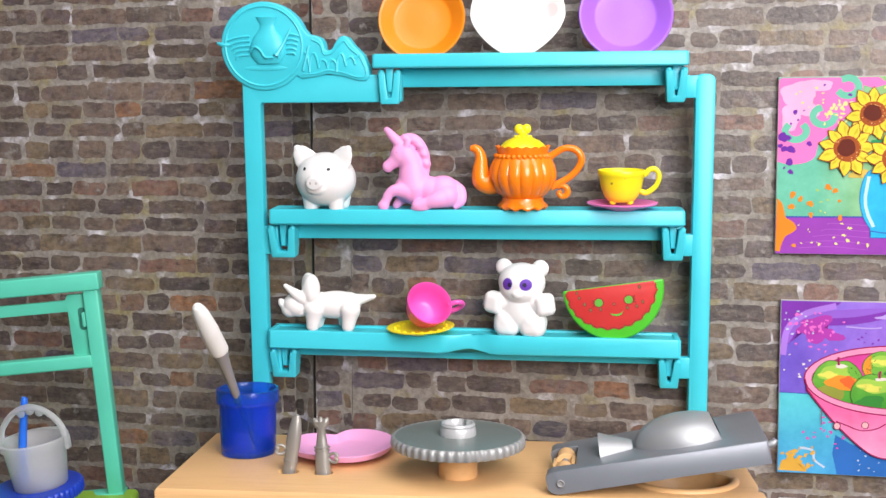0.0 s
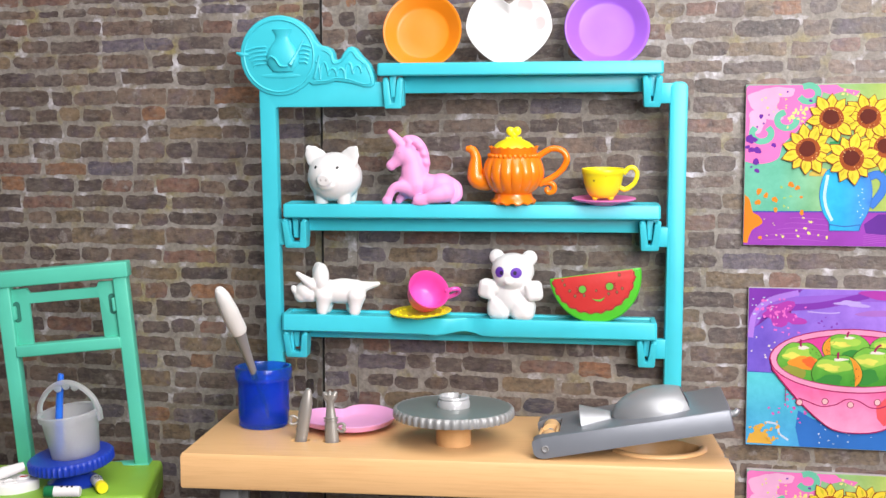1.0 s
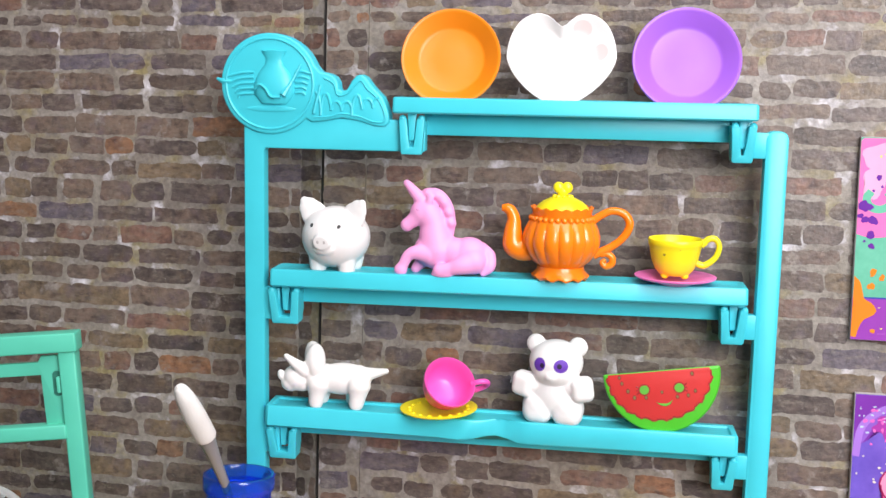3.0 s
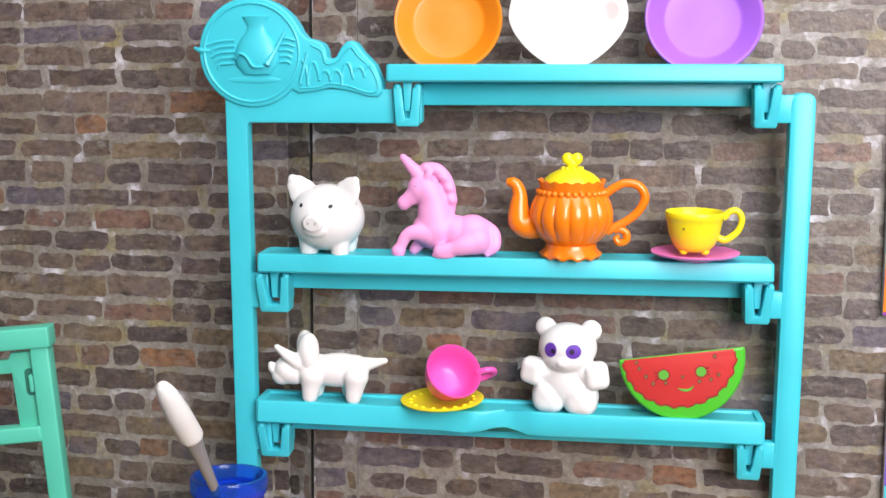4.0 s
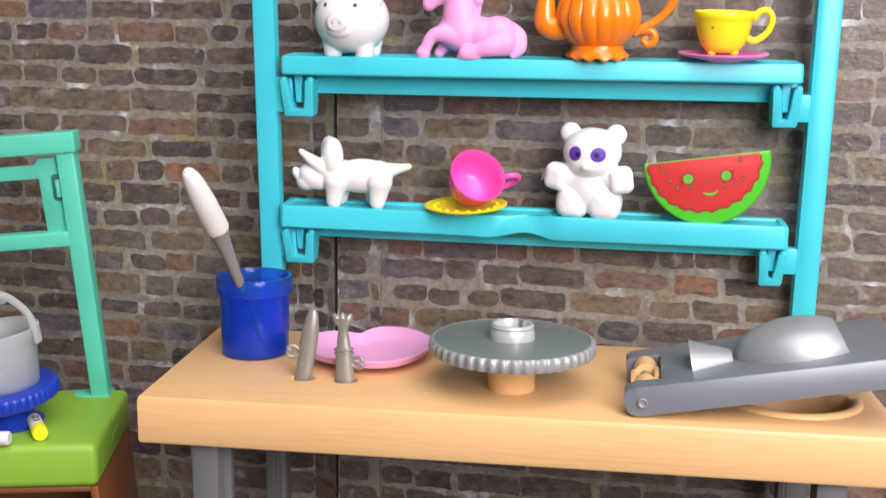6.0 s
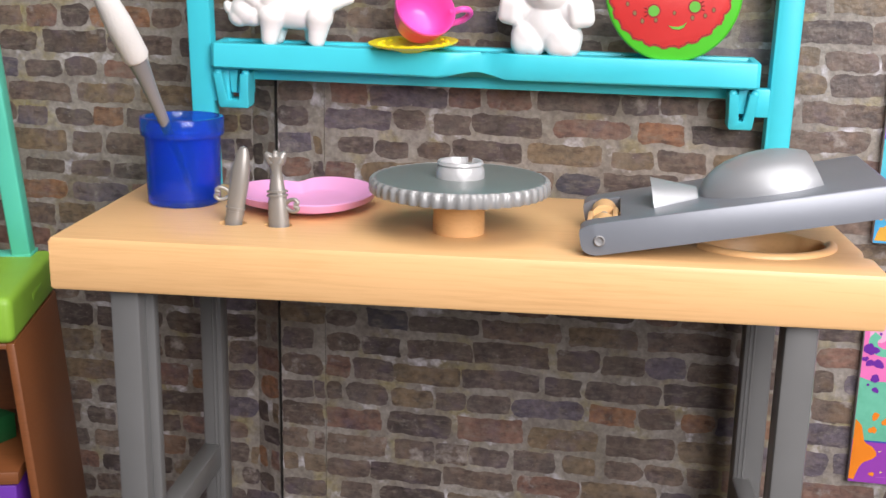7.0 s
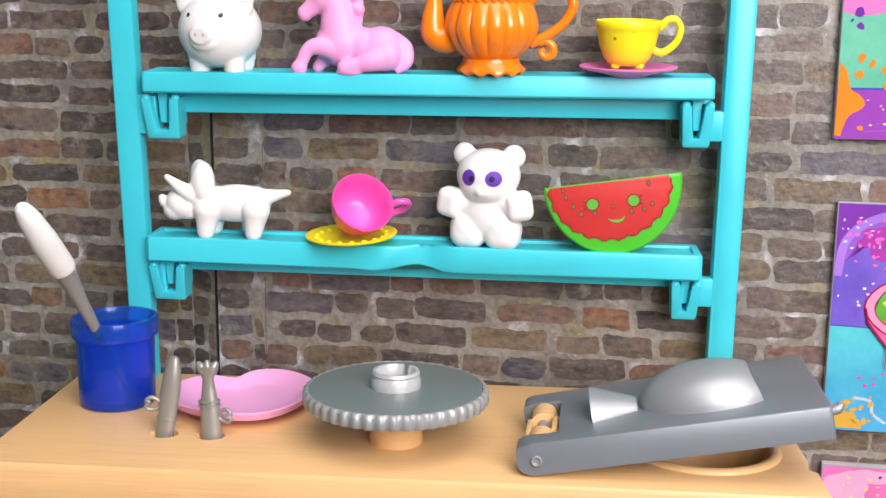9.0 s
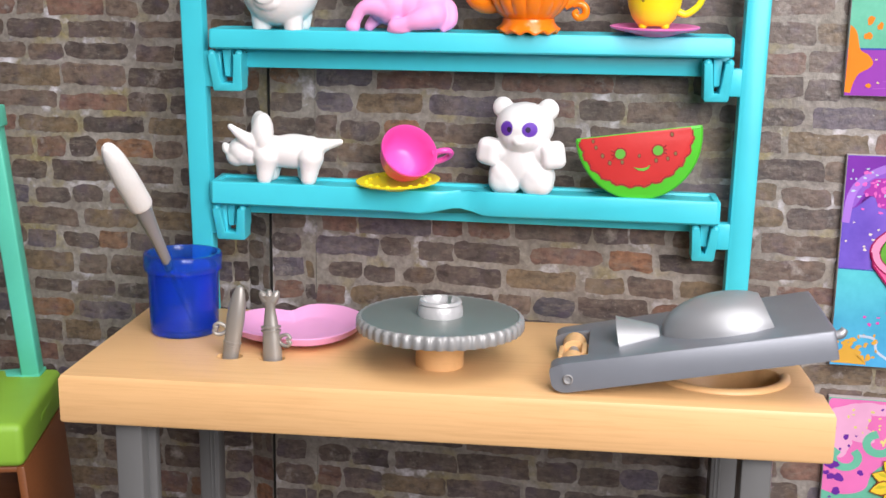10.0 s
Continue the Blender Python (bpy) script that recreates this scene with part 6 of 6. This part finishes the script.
    layer(p, "jug", jug, gradient_ink("paint_sky_blue", (0.03, 0.46, 0.80), (0.08, 0.24, 0.72), "X", 4.2, 5.7), 9, "bright blue painted jug")
    stroke(p, "jug_light", [(3.85, 1.15), (3.6, 1.7), (3.5, 2.3), (3.62, 3.2)], 0.13, ink("paint_pale_blue", (0.55, 0.82, 0.90)), 10)
    stroke(p, "jug_foot", [(3.74, 0.98), (4.4, 0.9), (5.05, 0.98)], 0.05, line, 10)
    for i in range(10):
        layer(p, "jug_fleck", oval(5.05 + 0.13 * math.sin(i * 2.4), 1.3 + i * 0.14, 0.03, 0.03, n=6), ink("paint_pale_blue", (0.55, 0.82, 0.90)), 10)
    layer(p, "leaf", blob(4.0, 4.6, 0.3, 0.14, 71, 14), ink("paint_leaf_dark", (0.03, 0.28, 0.10)), 10)
    layer(p, "leaf", blob(6.3, 3.4, 0.5, 0.15, 72, 14), ink("paint_leaf_dark", (0.03, 0.28, 0.10)), 6)
    layer(p, "gold_patch", blob(3.3, 3.3, 0.35, 0.25, 73, 16, 0.3), ink("paint_gold", (0.70, 0.52, 0.10)), 5)
    for n, (fx, fz, r) in enumerate(((6.05, 4.45, 1.06), (5.28, 5.75, 1.06), (3.7, 5.72, 1.06), (2.73, 4.32, 1.1), (4.6, 3.92, 1.1))):
        flower(p, fx, fz, r, n, 11 + 9 * n)
    return p


def fruit_bowl(x, z, label):
    p = canvas(x, z, label, 8.0, 7.3)
    layer(p, "violet_ground", rect(0.02, 7.98, 3.4, 7.28), gradient_ink("paint_lavender", (0.16, 0.10, 0.58), (0.33, 0.17, 0.70), "X", 0.0, 4.0), 0)
    layer(p, "teal_table", rect(0.02, 7.98, 0.02, 3.42), gradient_ink("paint_turquoise", (0.07, 0.38, 0.70), (0.10, 0.58, 0.66), "Z", 0.3, 3.2), 1)
    stroke(p, "table_edge", [(0.03, 3.42), (0.9, 3.4), (1.6, 3.36)], 0.04, ink("paint_deep_blue", (0.05, 0.10, 0.42)), 2)
    layer(p, "blue_shadow", [(2.3, 1.7), (3.0, 1.3), (4.5, 0.95), (6.5, 1.3), (7.97, 1.9), (7.97, 0.03), (2.4, 0.03), (2.2, 0.9)], ink("paint_cobalt", (0.03, 0.16, 0.52)), 2)
    plum, magenta = ink("paint_plum", (0.22, 0.04, 0.42)), ink("paint_magenta", (0.45, 0.05, 0.42))
    layer(p, "dark_corner", [(0.03, 7.26), (2.4, 7.26), (1.6, 6.9), (0.9, 6.3), (0.5, 5.6), (0.03, 5.3)], plum, 1)
    stroke(p, "violet_sweep", [(0.2, 5.6), (0.9, 6.55), (2.2, 6.75), (4.5, 6.9), (7.9, 7.0)], 0.34, ink("paint_mid_violet", (0.30, 0.12, 0.62)), 2)
    stroke(p, "dark_sweep", [(1.6, 6.4), (3.2, 6.55), (5.2, 7.05)], 0.3, plum, 3)
    layer(p, "magenta_haze", blob(1.35, 6.15, 0.75, 0.42, 6, rough=0.3), magenta, 3)
    layer(p, "magenta_haze", blob(1.9, 5.9, 0.45, 0.3, 16, rough=0.3), magenta, 3)
    stroke(p, "lilac_sweep", [(0.12, 5.0), (0.3, 6.1), (1.0, 6.75), (2.2, 7.1)], 0.26, ink("paint_light_violet", (0.42, 0.20, 0.74)), 2)
    layer(p, "rosy_band", blob(6.6, 6.25, 1.5, 0.2, 18, rough=0.2), ink("paint_dull_rose", (0.40, 0.16, 0.58)), 2)
    layer(p, "magenta_haze", blob(6.8, 7.05, 1.6, 0.28, 8, rough=0.2, h=7.26), magenta, 3)
    layer(p, "pale_patch", blob(4.5, 6.65, 0.6, 0.14, 12, rough=0.3), ink("paint_lilac", (0.50, 0.36, 0.78)), 4)
    stroke(p, "pale_stroke", [(2.6, 6.25), (3.5, 6.2), (4.0, 6.24)], 0.06, ink("paint_lilac", (0.50, 0.36, 0.78)), 4)
    ochre = ink("paint_ochre", (0.75, 0.42, 0.06))
    layer(p, "ochre_splash", [(0.05, 0.1), (1.2, 0.08), (1.1, 0.4), (0.75, 0.45), (0.6, 0.75), (0.35, 0.6), (0.15, 0.45)], ochre, 3)
    stroke(p, "pale_trail", [(0.9, 1.1), (1.4, 1.0), (1.5, 0.6), (1.9, 0.3)], 0.09, ink("paint_ice", (0.55, 0.66, 0.80)), 3)
    hot = ink("paint_hot_pink", (0.70, 0.08, 0.45))
    splashes(p, [(1.3, 6.1, 0.5, 44, 0.06, ink("paint_bright_pink", (0.86, 0.16, 0.60))), (0.9, 6.5, 0.5, 16, 0.045, ink("paint_ice", (0.55, 0.66, 0.80))), (2.0, 2.0, 0.45, 22, 0.05, hot), (0.7, 0.5, 0.35, 26, 0.09, ochre), (0.9, 4.4, 0.4, 10, 0.04, ink("paint_cream", (0.80, 0.70, 0.62))), (1.1, 0.75, 0.3, 14, 0.06, ochre), (4.0, 0.5, 0.7, 16, 0.035, ink("paint_ice", (0.55, 0.66, 0.80))), (3.4, 5.9, 0.4, 6, 0.05, plum)], 160)
    dark, rim = ink("paint_wine", (0.34, 0.01, 0.10)), ink("paint_rim_light", (0.90, 0.32, 0.52))
    cx, cz = 4.65, 4.05
    layer(p, "bowl_outline", oval(cx, cz, 3.68, 1.47), dark, 5)
    layer(p, "bowl_rim", oval(cx, cz, 3.62, 1.42), rim, 6, "pink painted bowl rim")
    layer(p, "bowl_inner_line", oval(cx, cz - 0.02, 3.36, 1.22), dark, 7)
    layer(p, "bowl_inside", oval(cx, cz - 0.03, 3.32, 1.18), ink("paint_deep_pink", (0.70, 0.06, 0.32)), 8)
    line = ink("paint_apple_line", (0.05, 0.12, 0.02))
    shade, blush, cream = ink("paint_apple_dark", (0.04, 0.25, 0.04)), ink("paint_apple_orange", (0.90, 0.30, 0.03)), ink("paint_cream", (0.80, 0.78, 0.62))
    lime, yellow, olive = ink("paint_apple_lime", (0.36, 0.60, 0.08)), ink("paint_apple_yellow", (0.74, 0.72, 0.12)), ink("paint_apple_olive", (0.30, 0.33, 0.05))
    skin = gradient_ink("paint_apple_skin", (0.05, 0.30, 0.03), (0.20, 0.50, 0.06), "Z", 2.9, 4.9)
    # each apple: place, half width, half height, side of its orange crescent, tilt of its stalk
    for n, (ax, az, r, h, side, tip) in enumerate(((4.32, 4.62, 1.02, 0.7, -1, 0.1), (6.2, 4.62, 0.9, 0.62, 1, 0.1), (2.33, 3.92, 1.0, 0.98, 1, 0.02), (5.5, 3.78, 1.04, 0.98, 1, 0.3), (3.94, 3.5, 1.08, 0.88, 1, 0.05))):
        d = 9 + 5 * n

        def apple(k, a):
            return ax + r * k * math.cos(a) * (1 - 0.05 * math.sin(a)), az + h * k * (math.sin(a) - 0.12 * math.exp(-((a - 1.57) / 0.28) ** 2))

        ring = [2 * math.pi * i / 44 for i in range(44)]
        layer(p, "apple_outline", [apple(1.035, a) for a in ring], line, d)
        layer(p, "apple", [apple(1.0, a) for a in ring], skin, d + 1, "green painted apple")
        layer(p, "apple_shade", blob(ax - side * r * 0.3, az - h * 0.45, r * 0.52, h * 0.36, 240 + n, rough=0.12), olive if n == 2 else shade, d + 2)
        layer(p, "apple_sheen", blob(ax - r * 0.12, az + h * 0.36, r * 0.68, h * 0.34, 200 + n, rough=0.12), lime, d + 2)
        layer(p, "apple_light", blob(ax - r * 0.3, az + h * 0.28, r * 0.4, h * 0.17, 205 + n, rough=0.25), yellow, d + 3)
        layer(p, "apple_gleam", blob(ax + r * 0.12, az + h * 0.7, r * 0.26, h * 0.08, 220 + n), cream, d + 4)
        if n == 2:
            layer(p, "apple_blush", blob(ax + r * 0.22, az - h * 0.02, r * 0.62, h * 0.34, 210, rough=0.14), blush, d + 3)
            layer(p, "apple_blush", blob(ax + r * 0.42, az + h * 0.02, r * 0.3, h * 0.24, 211, rough=0.2), ink("paint_apple_red", (0.82, 0.14, 0.03)), d + 4)
        elif n != 1:
            turn = 0.0 if side > 0 else math.pi
            arc = [turn - 0.75 + 1.75 * i / 14 for i in range(15)]
            crescent = [apple(0.985, a) for a in arc] + [apple(0.985 - 0.3 * math.sin(math.pi * (i + 0.5) / 15), a) for i, a in reversed(list(enumerate(arc)))]
            layer(p, "apple_crescent", crescent, blush if n != 3 else shade, d + 3)
        stroke(p, "stalk", [(ax + 0.02, az + h * 0.74), (ax + tip * 0.4, az + h * 0.95), (ax + tip, az + h * 1.08)], 0.09, dark, d + 4, 4)
        rnd = random.Random(700 + n)
        for i in range(22):
            a = (0 if side > 0 else math.pi) + rnd.uniform(-0.8, 0.9)
            x, z = apple(rnd.uniform(0.62, 0.9), a)
            layer(p, "apple_speck", oval(x, z, 0.022, 0.022, n=6), line, d + 4)
    lip = [(min(cx + 3.62 * math.cos(radians(a)), 7.97), cz + 1.42 * math.sin(radians(a))) for a in range(180, 361, 6)]
    foot = [(7.6, 2.7), (7.0, 1.9), (6.4, 1.25), (5.7, 0.9), (4.8, 0.8), (3.9, 0.9), (3.2, 1.35), (2.4, 2.1), (1.7, 2.9)]
    body = [(min(q.x, 7.97), q.z) for q in spline([(a, 0, b) for a, b in [(8.1, 3.6)] + foot + [(1.15, 3.6)]], 4)]
    layer(p, "bowl_front_outline", lip + [(min(cx + (a - cx) * 1.015, 7.97), b - 0.05) for a, b in body], dark, 36)
    layer(p, "bowl_front", lip + body, gradient_ink("paint_bowl_body", (0.90, 0.36, 0.58), (0.88, 0.14, 0.36), "Z", 1.0, 2.8), 37, "pink painted bowl")
    layer(p, "bowl_shade", [(6.0, 2.4), (6.6, 2.75), (7.5, 2.95), (7.3, 2.3), (6.6, 1.45), (6.0, 1.15), (5.7, 1.5), (5.65, 2.0)], ink("paint_coral", (0.82, 0.10, 0.12)), 38)
    band = [(min(cx + 3.62 * math.cos(radians(a)), 7.97), cz + 1.42 * math.sin(radians(a))) for a in range(180, 361, 6)] + [(min(cx + 3.36 * math.cos(radians(a)), 7.97), cz - 0.02 + 1.16 * math.sin(radians(a))) for a in range(360, 179, -6)]
    layer(p, "bowl_front_rim", band, rim, 39)
    for rx, rz, w in ((3.62, 1.43, 0.05), (3.36, 1.16, 0.035)):
        stroke(p, "rim_line", [(cx + rx * math.cos(radians(a)), cz + rz * math.sin(radians(a))) for a in range(180, 356, 12)], w, dark, 40, 3)
    wave = [(2.3, 2.3), (2.7, 2.15), (3.3, 1.95), (3.9, 2.05), (4.4, 2.32), (4.9, 2.25), (5.4, 1.98), (5.9, 2.0), (6.4, 2.25), (6.9, 2.3), (7.4, 2.1)]
    stroke(p, "wave_line", wave, 0.045, dark, 40)
    for bx, bz in ((2.34, 2.1), (3.45, 2.18), (4.55, 2.07), (5.7, 2.23), (6.75, 2.05)):
        layer(p, "dot_ring", oval(bx, bz, 0.155, 0.16, n=20), dark, 41)
        layer(p, "bowl_dot", oval(bx, bz, 0.12, 0.125, n=20), ink("paint_dot_pink", (0.88, 0.50, 0.52)), 42)
    stroke(p, "drip", [(1.73, 2.75), (1.72, 2.4), (1.74, 2.1)], 0.03, dark, 40, 3)
    return p


sunflowers(12.5, 22.48, "square painting of sunflowers in a blue jug")
fruit_bowl(12.8, 13.25, "square painting of green apples in a pink bowl")
sunflowers(12.9, 4.85, "square sunflower painting hung lowest on the wall")


# ---- printed brick panels ----
FOLD = (-0.6, 0.0, 43.58)
brick_panel("brick_panel_left", LEFT, -34.0, -8.55, 34.9, LEFT_BEDS, 11, "printed brick card panel, dark brown bricks with pale joints", (-26.5, -8, 4.5))
brick_panel("brick_strip_left", FOLD, -8.52 * 1.166, -7.56 * 1.166, 34.9, LEFT_BEDS, 12, "narrow strip of printed brick card folded out of the wall", (-11, -7, 2))
brick_panel("brick_strip_right", RIGHT, -7.42, -5.72, 34.85, RIGHT_BEDS, 13, "narrow overlapping strip of printed brick card", (-8, -5, 0))
brick_panel("brick_panel_right", RIGHT, -5.7, 27.0, 34.95, RIGHT_BEDS, 14, "printed brick card panel, dark brown bricks with pale joints", (-6, 15.5, 3.0))
# a solid black strip stands for the shade in the open seam
tagged(part("trim", box(bmesh.new(), -7.53, -7.43, 48.05, 48.6, 0, 34.86, 0), BLACKGAP), "black strip standing for the shaded open seam between two card panels", "trim", kind="structure")
